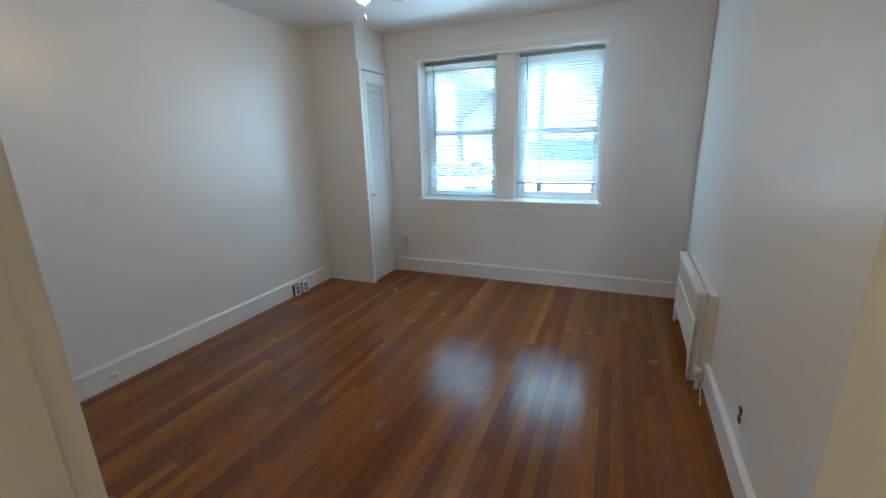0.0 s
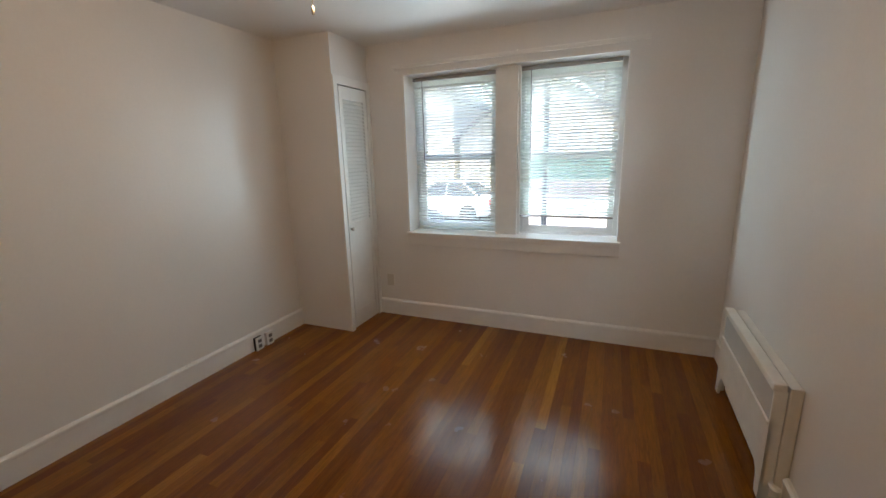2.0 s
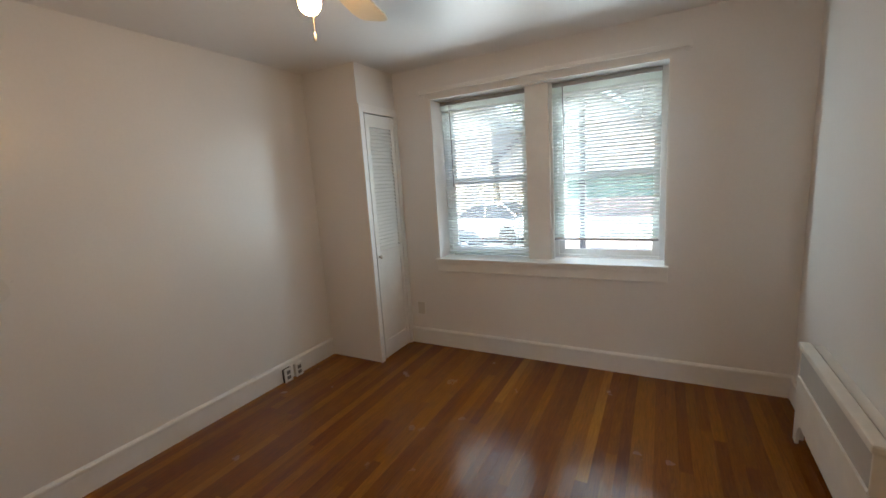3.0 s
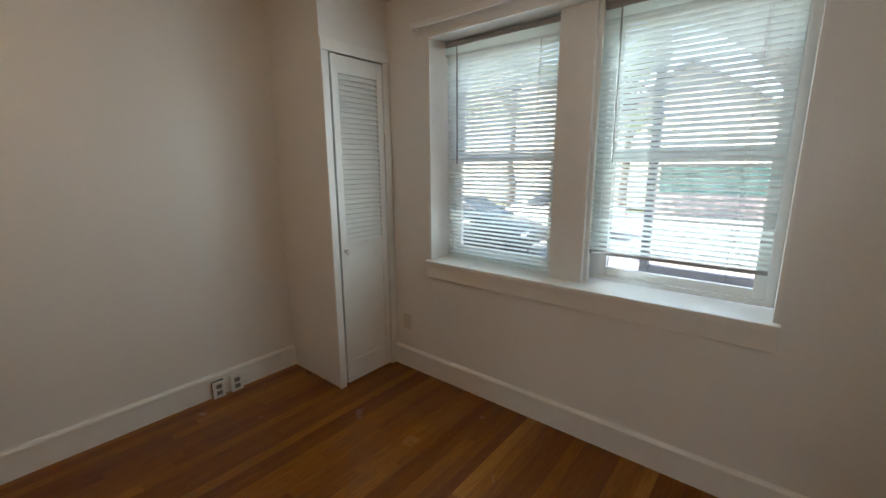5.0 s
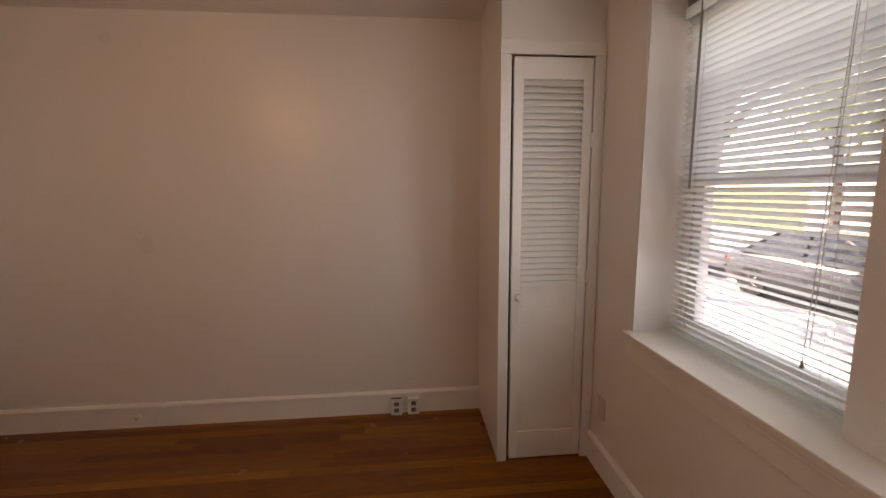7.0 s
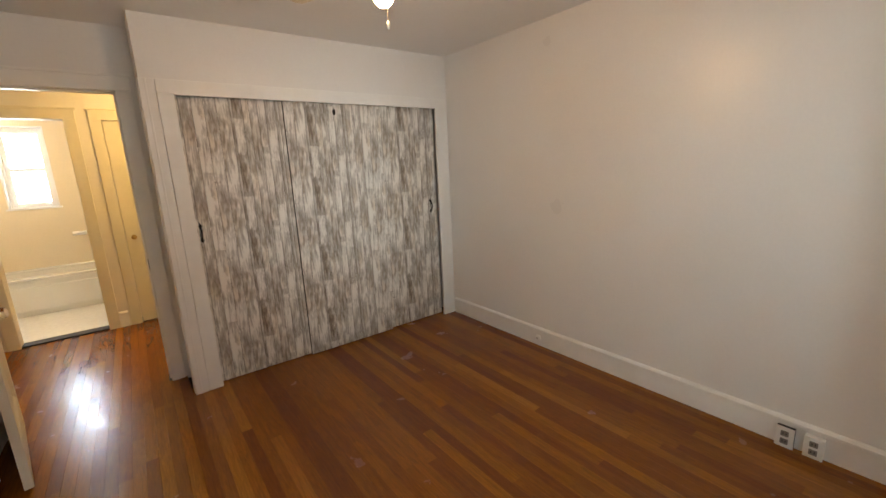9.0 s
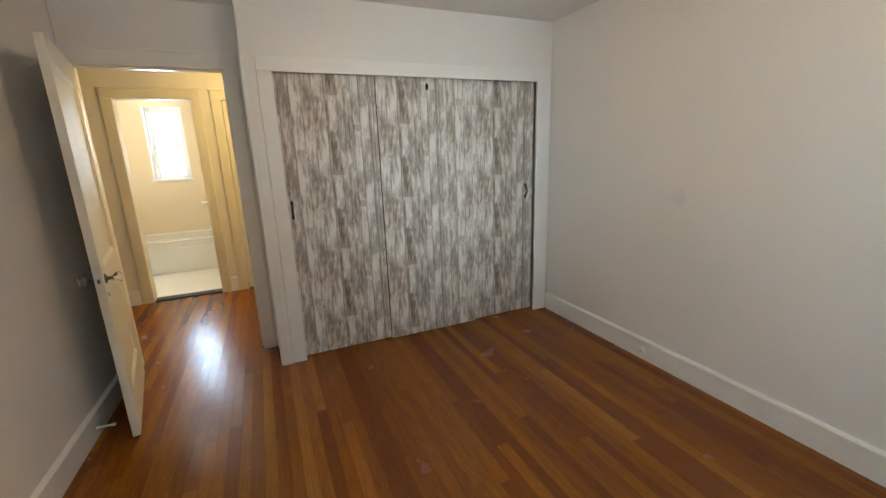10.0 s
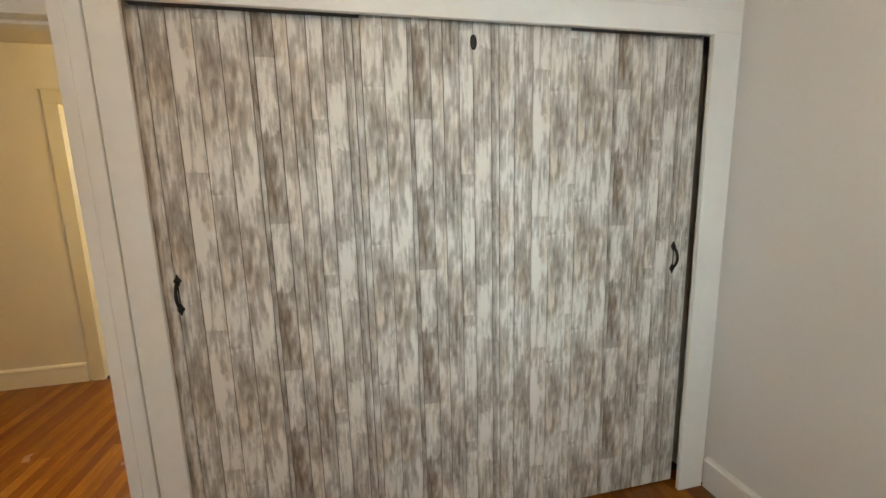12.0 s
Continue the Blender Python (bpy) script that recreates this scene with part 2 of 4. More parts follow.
M_HALL = material("hall_paint", (0.76, 0.72, 0.68), 0.5, grain=0.015, bump=0.1, stain=0.03)
M_RAD = material("radiator_enamel", (0.86, 0.84, 0.79), 0.38, grain=0.02, stain=0.06, stain_scale=9)
M_RADGREY = material("radiator_grille_enamel", (0.58, 0.57, 0.55), 0.35, grain=0.03, stain=0.05, stain_scale=9)
# under the floorboards; also the painted shade inside both closets
M_SUB_SHADE = material("subfloor_and_closet_shade", (0.03, 0.014, 0.006), 0.9, grain=0.2)
M_BOARD = floor_wood("strip_oak")
M_PLANK = plank_print("weathered_plank_print")
M_IRON = material("black_iron", (0.02, 0.018, 0.016), 0.45, 0.6, grain=0.2)
M_STEEL = material("chrome", (0.78, 0.78, 0.77), 0.14, 1.0, grain=0.03)
M_AGED = material("aged_dark_metal", (0.16, 0.14, 0.12), 0.3, 1.0, grain=0.15)
M_BRASS = material("worn_brass", (0.45, 0.32, 0.14), 0.35, 1.0, grain=0.1)
M_BLACK = material("black_plastic", (0.02, 0.02, 0.02), 0.5, grain=0.1)
M_PLASTIC = material("white_plastic", (0.80, 0.79, 0.76), 0.35, grain=0.01)
M_BEIGE = material("grey_beige_plastic", (0.5, 0.48, 0.44), 0.4, grain=0.02)
M_SOCKET = material("grey_socket_plastic", (0.22, 0.20, 0.185), 0.4, grain=0.03)
M_SEAM = material("dark_panel_edge", (0.06, 0.05, 0.042), 0.7, grain=0.2)
M_PLATE = material("painted_plate", (0.66, 0.63, 0.58), 0.4, grain=0.02)
M_VINYL = material("white_vinyl", (0.82, 0.83, 0.83), 0.3, grain=0.01, stain=0.02, stain_scale=5)
M_SLAT = slat_material("blind_slat")
M_RAILG = material("blind_rail_grey", (0.30, 0.29, 0.29), 0.4, grain=0.03)
M_GLASS = glass_material("window_glass")
M_FROST = glass_material("frosted_glass", 0.6)
M_CRYSTAL = glass_material("crystal_knob", 0.03)
M_TUB = material("tub_enamel", (0.85, 0.84, 0.80), 0.18, grain=0.01, stain=0.02)
M_TILE = material("bath_wall_tile", (0.77, 0.68, 0.52), 0.25, grain=0.02, stain=0.03)
M_BFLOOR = material("bath_floor_tile", (0.80, 0.80, 0.77), 0.35, grain=0.08, grain_scale=30, stain=0.03)
M_FAN = material("fan_blade_cream", (0.72, 0.66, 0.52), 0.4, grain=0.03)
M_BULB = glow("lamp_glass_lit", (1.0, 0.66, 0.36), FAN_GLOW)
M_HALLGLASS = glow("hall_lamp_glass_lit", (1.0, 0.62, 0.2), 1.0)
M_BATHGLASS = glow("bath_lamp_glass_lit", (1.0, 0.8, 0.55), 0.8)
M_CORD = material("cord", (0.7, 0.7, 0.66), 0.6, grain=0.05)
M_ASPHALT = material("pale_street", (0.30, 0.295, 0.285), 0.85, grain=0.3, grain_scale=60, stain=0.2, stain_scale=0.6, bump=0.4)
M_CONCRETE = material("concrete_paving", (0.50, 0.49, 0.47), 0.85, grain=0.12, grain_scale=30, stain=0.15, stain_scale=0.8, bump=0.3)
M_GRASS = material("lawn", (0.06, 0.10, 0.03), 0.9, grain=0.4, grain_scale=25, stain=0.3)
M_LAWN = material("dry_lawn", (0.16, 0.17, 0.08), 0.9, grain=0.4, grain_scale=25, stain=0.3)
M_BARK = material("bark", (0.10, 0.075, 0.055), 0.9, grain=0.4, grain_scale=20, bump=0.6, bump_scale=30)
M_LEAF = leaf_material("foliage")
M_FACADE = material("pale_clapboard", (0.66, 0.64, 0.58), 0.7, grain=0.06, grain_scale=12, stain=0.08)
M_PALEPANE = material("curtained_pane", (0.40, 0.42, 0.43), 0.3, grain=0.05)
M_ROOF = material("grey_shingle", (0.12, 0.12, 0.125), 0.9, grain=0.3, grain_scale=15, stain=0.2)
M_DARKGLASS = material("dark_window_glass", (0.03, 0.04, 0.05), 0.2, grain=0.05)
M_WHITECAR = material("white_car_paint", (0.75, 0.76, 0.77), 0.4, coat=0.3, grain=0.01)
M_GREYCAR = material("dark_car_paint", (0.035, 0.04, 0.05), 0.4, coat=0.3, grain=0.03)
M_TYRE = material("tyre_rubber", (0.02, 0.02, 0.02), 0.8, grain=0.2)
M_RIM = material("alloy_rim", (0.55, 0.56, 0.57), 0.5, 0.6, grain=0.05)
M_REDLAMP = material("red_lens", (0.45, 0.02, 0.015), 0.2, grain=0.05)
M_POST = material("painted_post", (0.19, 0.21, 0.23), 0.5, grain=0.08, stain=0.1)
M_TEAL = material("teal_fence_paint", (0.05, 0.15, 0.14), 0.6, grain=0.15, stain=0.2)
M_PINKWALL = material("pale_pink_render", (0.34, 0.29, 0.29), 0.85, grain=0.1, grain_scale=20, stain=0.15)
M_BRICK = material("exterior_brick", (0.30, 0.12, 0.08), 0.85, grain=0.25, grain_scale=14, stain=0.15, bump=0.4, bump_scale=40)


# ---- building helpers ----
def add_box(bm, x0, x1, y0, y1, z0, z1, bevel=0.0):
    made = bmesh.ops.create_cube(bm, size=1.0)["verts"]
    bmesh.ops.scale(bm, vec=(x1 - x0, y1 - y0, z1 - z0), verts=made)
    bmesh.ops.translate(bm, vec=((x0 + x1) / 2, (y0 + y1) / 2, (z0 + z1) / 2), verts=made)
    if bevel:
        edges = list({e for v in made for e in v.link_edges})
        bmesh.ops.bevel(bm, geom=edges, offset=bevel, segments=2, affect="EDGES", profile=0.6)
    return bm


def box(x0, x1, y0, y1, z0, z1, bevel=0.0):
    return add_box(bmesh.new(), x0, x1, y0, y1, z0, z1, bevel)


def boxes(*items, bevel=0.0):
    bm = bmesh.new()
    for it in items:
        add_box(bm, *it, bevel=bevel)
    return bm


def add_tube(bm, a, b, r0, r1=None, seg=12, caps=True):
    a, b = Vector(a), Vector(b)
    made = bmesh.ops.create_cone(bm, cap_ends=caps, segments=seg, radius1=r0, radius2=r0 if r1 is None else r1, depth=(b - a).length)["verts"]
    turn = Vector((0, 0, 1)).rotation_difference((b - a).normalized()).to_matrix().to_4x4()
    bmesh.ops.transform(bm, matrix=Matrix.Translation((a + b) / 2) @ turn, verts=made)
    return bm


def tube(a, b, r0, r1=None, seg=16):
    return add_tube(bmesh.new(), a, b, r0, r1, seg)


def lathe(profile, seg=24, axis="Z"):
    """Turn a profile of (radius, height) about an axis."""
    bm = bmesh.new()
    rings = []
    for r, h in profile:
        ring = []
        for k in range(seg):
            a = 2 * math.pi * k / seg
            p = (r * math.cos(a), r * math.sin(a), h)
            if axis == "Y":
                p = (p[0], p[2], p[1])
            elif axis == "X":
                p = (p[2], p[0], p[1])
            ring.append(bm.verts.new(p))
        rings.append(ring)
    for r0, r1 in zip(rings, rings[1:]):
        for k in range(seg):
            bm.faces.new((r0[k], r0[(k + 1) % seg], r1[(k + 1) % seg], r1[k]))
    for ring in (rings[0], rings[-1]):
        bm.faces.new(ring)
    bmesh.ops.recalc_face_normals(bm, faces=bm.faces)
    return bm


def extrude_profile(points, axis, a, b):
    """Sweep a closed 2D outline along x or y from a to b."""
    bm = bmesh.new()
    ends = []
    for d in (a, b):
        ends.append([bm.verts.new((d, u, w) if axis == "x" else ((u, d, w) if axis == "y" else (u, w, d))) for u, w in points])
    k = len(points)
    for i in range(k):
        bm.faces.new((ends[0][i], ends[0][(i + 1) % k], ends[1][(i + 1) % k], ends[1][i]))
    bm.faces.new(ends[0])
    bm.faces.new(ends[1])
    bmesh.ops.recalc_face_normals(bm, faces=bm.faces)
    return bm


def mesh_of(name, bm, mat, smooth=False):
    me = bpy.data.meshes.new(name)
    bm.to_mesh(me)
    bm.free()
    me.materials.append(mat)
    if smooth:
        for p in me.polygons:
            p.use_smooth = True
    return me


def part(name, bm, mat, parent=None, label="", smooth=False):
    ob = new(name, mesh_of(name, bm, mat, smooth))
    ob.parent = parent
    if label:
        tagged(ob, label)
    return ob


def thing(name, label, category, place=(0, 0, 0), group="", turn=0.0):
    ob = new(name)
    ob.empty_display_size = 0.1
    ob.matrix_basis = pose(*place, 0, 0, turn)
    return tagged(ob, label, category, group)


def setting(name, bm, mat, label=""):
    return tagged(part(name, bm, mat), label, kind="structure")


# ---- the room's numbers ----
W, E, N = -2.60, 0.77, 4.07
E_SOUTH = 0.672  # the east wall stands out of square: its x at y = 0
E_TURN = -math.degrees(math.atan((E - E_SOUTH) / N))


def east(y):
    return E_SOUTH + (E - E_SOUTH) * y / N


H = 2.42
CLOSET_Y = 0.345
CLOSET_X = -0.295
CORNER_X, CORNER_Y = -2.055, 3.565
WX0, WX1, WZ0, WZ1 = -1.708, 0.056, 0.82, 2.168
MX0, MX1 = -0.92, -0.74
HALL_Y = -1.69
BATH_FAR = -3.55
DOOR_X0, DOOR_X1, DOOR_H = -0.175, 0.642, 2.03
BATH_X0, BATH_X1 = 0.232, 0.868

# ---- walls ----
setting("wall_west", box(W - 0.12, W, -0.13, N + 0.32, -0.02, H), M_WALL, "off-white painted plaster wall")
setting("wall_north", boxes((W, WX0, N, N + 0.32, -0.02, H), (WX1, E + 0.12, N, N + 0.32, -0.02, H),
        (WX0, WX1, N, N + 0.32, -0.02, WZ0 - 0.03), (WX0, WX1, N, N + 0.32, WZ1, H)), M_WALL, "off-white plaster wall around a double window")
setting("wall_east", extrude_profile([(east(-0.13), -0.13), (E + 0.12, -0.13), (E + 0.12, N), (E, N)], "z", -0.02, H), M_WALL, "off-white painted plaster wall with a soft sheen")
setting("wall_closet", extrude_profile([(W, 0), (W + 0.02, 0), (W + 0.02, 2.0), (CLOSET_X - 0.14, 2.0), (CLOSET_X - 0.14, 0), (CLOSET_X, 0), (CLOSET_X, H), (W, H)], "y", CLOSET_Y - 0.1, CLOSET_Y), M_WALL, "painted wall over the wide closet")
setting("wall_closet_side", box(CLOSET_X - 0.09, CLOSET_X, 0.0, CLOSET_Y - 0.1, 0, H), M_WALL, "painted side wall of the closet")
setting("wall_south", boxes((W, DOOR_X0 - 0.02, -0.13, 0, -0.02, H), (DOOR_X1 + 0.02, east(-0.13), -0.13, 0, -0.02, H), (DOOR_X0 - 0.02, DOOR_X1 + 0.02, -0.13, 0, DOOR_H + 0.02, H)), M_WALL, "painted wall with the bedroom doorway")
setting("wall_corner_closet", boxes((W, CORNER_X, CORNER_Y, CORNER_Y + 0.05, 0, H), (CORNER_X - 0.06, CORNER_X, CORNER_Y + 0.05, N, 2.075, H)), M_WALL, "painted boxed-in corner closet wall")
setting("ceiling", box(W - 0.12, E + 0.12, -0.13, N + 0.32, H, H + 0.12), M_CEIL, "glossy off-white painted ceiling")
setting("wall_hall_south", boxes((-1.7, -0.745, HALL_Y - 0.12, HALL_Y, -0.02, H), (-0.035, BATH_X0 - 0.015, HALL_Y - 0.12, HALL_Y, -0.02, H), (BATH_X1 + 0.015, 2.6, HALL_Y - 0.12, HALL_Y, -0.02, H),
        (BATH_X0 - 0.015, BATH_X1 + 0.015, HALL_Y - 0.12, HALL_Y, 2.04, H), (-0.745, -0.035, HALL_Y - 0.12, HALL_Y, 2.04, H)), M_HALL, "cream hall wall with two doorways")
setting("wall_hall_west", box(-1.82, -1.7, HALL_Y - 0.12, -0.13, -0.02, H), M_HALL, "cream hall end wall")
setting("wall_hall_east", box(2.6, 2.72, HALL_Y - 0.12, -0.01, -0.02, H), M_HALL, "cream hall end wall")
setting("wall_hall_north", box(E + 0.12, 2.6, -0.13, -0.01, -0.02, H), M_HALL, "cream hall wall")
setting("ceiling_hall", box(-1.82, 2.72, HALL_Y - 0.12, -0.13, H, H + 0.12), M_HALL, "cream hall ceiling")
BWX0, BWX1, BWZ0, BWZ1 = 0.575, 1.035, 1.175, 2.15
BX0, BX1 = 0.1, 1.75
setting("wall_bath_far", boxes((BX0, BWX0, BATH_FAR - 0.2, BATH_FAR, -0.02, H), (BWX1, BX1, BATH_FAR - 0.2, BATH_FAR, -0.02, H), (BWX0, BWX1, BATH_FAR - 0.2, BATH_FAR, -0.02, BWZ0), (BWX0, BWX1, BATH_FAR - 0.2, BATH_FAR, BWZ1, H)), M_TILE, "glossy beige tiled bathroom wall")
setting("wall_bath_west", box(BX0 - 0.12, BX0, BATH_FAR - 0.2, HALL_Y - 0.12, -0.02, H), M_TILE, "glossy beige tiled bathroom wall")
setting("wall_bath_east", box(BX1, BX1 + 0.12, BATH_FAR - 0.2, HALL_Y - 0.12, -0.02, H), M_TILE, "glossy beige tiled bathroom wall")
setting("ceiling_bath", box(BX0 - 0.12, BX1 + 0.12, BATH_FAR - 0.2, HALL_Y - 0.12, H, H + 0.12), M_HALL, "pale bathroom ceiling")
setting("floor_bath", box(BX0, BX1, BATH_FAR, HALL_Y - 0.12, -0.03, 0.012), M_BFLOOR, "small white mosaic tile floor")
setting("floor_threshold", box(BATH_X0, BATH_X1, HALL_Y - 0.12, HALL_Y + 0.005, -0.02, 0.014, 0.004), M_IRON, "dark threshold strip")
setting("wall_other_room", box(-0.9, 0.0, HALL_Y - 0.35, HALL_Y - 0.3, -0.02, H), M_HALL, "plain wall")

# ---- floor ----
floor = setting("floor", boxes((W, E, -0.13, N, -0.06, -0.02), (-1.7, 2.6, HALL_Y - 0.12, -0.13, -0.06, -0.02)), M_SUB_SHADE, "varnished honey-brown strip oak floor")


# ---- skirting and casings ----
def base_outline(side, face, top=0.15):
    """Skirting outline: plinth with a stepped cap. side +1 grows towards plus."""
    t = [(0, 0), (0.018, 0), (0.018, top - 0.03), (0.022, top - 0.026), (0.022, top - 0.012), (0.012, top - 0.003), (0, top)]
    return [(face + side * u, w) for u, w in t]


setting("baseboard_west", extrude_profile(base_outline(1, W), "y", CLOSET_Y + 0.022, CORNER_Y), M_TRIM, "tall white gloss-painted baseboard")
setting("baseboard_north", extrude_profile(base_outline(-1, N), "x", CORNER_X + 0.01, E), M_TRIM, "tall white gloss-painted baseboard")
setting("baseboard_east", extrude_profile(base_outline(-1, 0), "y", 0.02, 2.66), M_TRIM, "tall white gloss-painted baseboard").matrix_basis = pose(E_SOUTH, 0, 0, 0, 0, E_TURN)
setting("baseboard_east_far", extrude_profile(base_outline(-1, 0), "y", 3.57, N - 0.024), M_TRIM, "tall white gloss-painted baseboard").matrix_basis = pose(E_SOUTH, 0, 0, 0, 0, E_TURN)
setting("baseboard_hall", extrude_profile(base_outline(1, HALL_Y), "x", BATH_X1 + 0.115, 2.6), M_TRIM, "white painted hall baseboard")
setting("baseboard_hall_short", extrude_profile(base_outline(1, HALL_Y, 0.16), "x", 0.065, BATH_X0 - 0.095), M_TRIM, "white painted hall baseboard")


def casing(name, x0, x1, top, face, side, width, depth, label, mat):
    """Flat casing round an opening in a wall that faces y: two legs, a head and a back band."""
    c = tagged(new(name), label, kind="structure")
    f0, f1 = sorted((face, face + side * depth))
    g0, g1 = sorted((face, face + side * (depth + 0.008)))
    part("casing_leg", box(x0 - width, x0, f0, f1, 0, top, 0.003), mat, c)
    part("casing_leg", box(x1, x1 + width, f0, f1, 0, top, 0.003), mat, c)
    part("casing_head", box(x0 - width, x1 + width, f0, f1, top, top + width, 0.003), mat, c)
    part("casing_band", box(x0 - width - 0.012, x1 + width + 0.012, g0, g1, top + width, top + width + 0.016, 0.003), mat, c)
    return c


casing("trim_bedroom_door", DOOR_X0, DOOR_X1, DOOR_H, 0.0, 1, 0.085, 0.018, "white painted doorway casing", M_TRIM)
casing("trim_bedroom_door_hall", DOOR_X0, DOOR_X1, DOOR_H, -0.13, -1, 0.085, 0.018, "white painted doorway casing", M_TRIM)
setting("trim_door_jamb", boxes((DOOR_X0 - 0.018, DOOR_X0, -0.128, -0.002, 0, DOOR_H), (DOOR_X1, DOOR_X1 + 0.018, -0.128, -0.002, 0, DOOR_H), (DOOR_X0 - 0.018, DOOR_X1 + 0.018, -0.128, -0.002, DOOR_H, DOOR_H + 0.018),
        (DOOR_X0, DOOR_X0 + 0.012, -0.075, -0.045, 0, DOOR_H), (DOOR_X0, DOOR_X1, -0.075, -0.045, DOOR_H - 0.012, DOOR_H)), M_TRIM, "painted door jamb with stop")
casing("trim_bath_door", BATH_X0, BATH_X1, 2.03, HALL_Y, 1, 0.09, 0.02, "cream painted casing", M_DOOR)
setting("trim_bath_jamb", boxes((BATH_X0 - 0.013, BATH_X0, HALL_Y - 0.118, HALL_Y - 0.002, 0, 2.03), (BATH_X1, BATH_X1 + 0.013, HALL_Y - 0.118, HALL_Y - 0.002, 0, 2.03), (BATH_X0, BATH_X1, HALL_Y - 0.118, HALL_Y - 0.002, 2.03, 2.038)), M_DOOR, "cream painted door jamb")
casing("trim_hall_door", -0.74, -0.04, 2.03, HALL_Y, 1, 0.09, 0.02, "cream painted casing", M_DOOR)

# closet casing: right leg, header, left post of two boards
cc = tagged(new("trim_closet"), "white painted closet casing with mitred corners", kind="structure")
part("casing_leg", box(-2.578, -2.452, CLOSET_Y, CLOSET_Y + 0.02, 0, 1.975, 0.003), M_TRIM, cc)
part("casing_leg", box(-0.46, -0.372, CLOSET_Y, CLOSET_Y + 0.02, 0, 1.975, 0.003), M_TRIM, cc)
part("casing_edge", box(-0.369, CLOSET_X + 0.006, CLOSET_Y, CLOSET_Y + 0.026, 0, 2.055, 0.004), M_TRIM, cc)
part("casing_edge", box(-0.328, -0.318, CLOSET_Y + 0.026, CLOSET_Y + 0.03, 0.0, 2.055, 0.002), M_TRIM, cc)
part("casing_head", box(-2.578, -0.372, CLOSET_Y, CLOSET_Y + 0.02, 1.975, 2.055, 0.003), M_TRIM, cc)
part("casing_lip", box(-2.452, -0.46, CLOSET_Y + 0.004, CLOSET_Y + 0.024, 1.967, 1.977, 0.002), M_TRIM, cc)
part("casing_side", box(CLOSET_X + 0.0, CLOSET_X + 0.012, 0.262, CLOSET_Y, 0, 2.055, 0.003), M_TRIM, cc)
part("track", box(-2.45, -0.46, CLOSET_Y - 0.095, CLOSET_Y - 0.005, 1.975, 1.999), M_BLACK, cc)
# near-black sheet behind the sliding doors: closet shade put into its colour
setting("wall_closet_shade", box(W, CLOSET_X - 0.09, 0.0, 0.01, 0, H), M_SUB_SHADE, "near-black sheet standing in for the shade inside the closet")

# ---- windows ----
sill = tagged(new("window_sill"), "deep white painted window stool with apron", kind="structure")
part("stool", box(WX0 - 0.014, WX1 + 0.014, N - 0.036, N + 0.2, WZ0 - 0.028, WZ0, 0.006), M_TRIM, sill)
part("apron", box(WX0 - 0.012, WX1 + 0.012, N - 0.02, N, WZ0 - 0.115, WZ0 - 0.028, 0.004), M_TRIM, sill)
part("apron_bead", box(WX0 - 0.012, WX1 + 0.012, N - 0.028, N - 0.02, WZ0 - 0.045, WZ0 - 0.028, 0.003), M_TRIM, sill)
setting("trim_window_mullion", boxes((MX0, MX1, N + 0.085, N + 0.32, WZ0, WZ1), (MX1, MX1 + 0.02, N + 0.11, N + 0.13, WZ0, WZ1), bevel=0.003), M_TRIM, "white painted post between the two windows")
setting("trim_window_liner", boxes((WX0, WX0 + 0.012, N + 0.002, N + 0.3, WZ0, WZ1 - 0.012), (WX1 - 0.012, WX1, N + 0.002, N + 0.3, WZ0, WZ1 - 0.012), (WX0, WX1, N + 0.002, N + 0.3, WZ1 - 0.012, WZ1)), M_TRIM, "white painted window reveal")


def window(name, x0, x1, z0, z1, y, out, label):
    """Double-hung vinyl window; y is the room side of the frame, out the way to the outside."""
    w = tagged(new(name), label, kind="structure")

    def slab(n, a, b, d0, d1, c, d, mat=M_VINYL, bevel=0.003, parent=w):
        lo, hi = sorted((y + out * d0, y + out * d1))
        return part(n, box(a, b, lo, hi, c, d, bevel), mat, parent)

    f = 0.035
    slab("frame_side", x0, x0 + f, 0, 0.1, z0, z1)
    slab("frame_side", x1 - f, x1, 0, 0.1, z0, z1)
    slab("frame_head", x0 + f, x1 - f, 0, 0.1, z1 - f, z1)
    slab("frame_foot", x0 + f, x1 - f, 0, 0.1, z0, z0 + 0.025)
    mid = (z0 + z1) / 2 - 0.02
    for kind, a, b, d in (("lower_sash", z0 + 0.025, mid + 0.02, 0.015), ("upper_sash", mid - 0.02, z1 - f, 0.05)):
        s = slab(kind, x0 + f, x0 + f + 0.045, d, d + 0.03, a, b)
        slab("stile", x1 - f - 0.045, x1 - f, d, d + 0.03, a, b, parent=s)
        slab("rail", x0 + f + 0.045, x1 - f - 0.045, d, d + 0.03, a, a + 0.042, parent=s)
        slab("rail", x0 + f + 0.045, x1 - f - 0.045, d, d + 0.03, b - 0.042, b, parent=s)
        pane = slab("pane", x0 + f + 0.04, x1 - f - 0.04, d + 0.012, d + 0.017, a + 0.038, b - 0.038, M_GLASS if out > 0 else M_FROST, 0.0, s)
        pane.visible_shadow = False
    return w


window("window_1", WX0 + 0.012, MX0, WZ0, WZ1 - 0.012, N + 0.2, 1, "white vinyl double-hung window behind a lowered blind")
window("window_2", MX1, WX1 - 0.012, WZ0, WZ1 - 0.012, N + 0.2, 1, "white vinyl double-hung window behind a half-raised blind")
window("window_3", BWX0, BWX1, BWZ0, BWZ1, BATH_FAR - 0.1, -1, "small white frosted bathroom window")

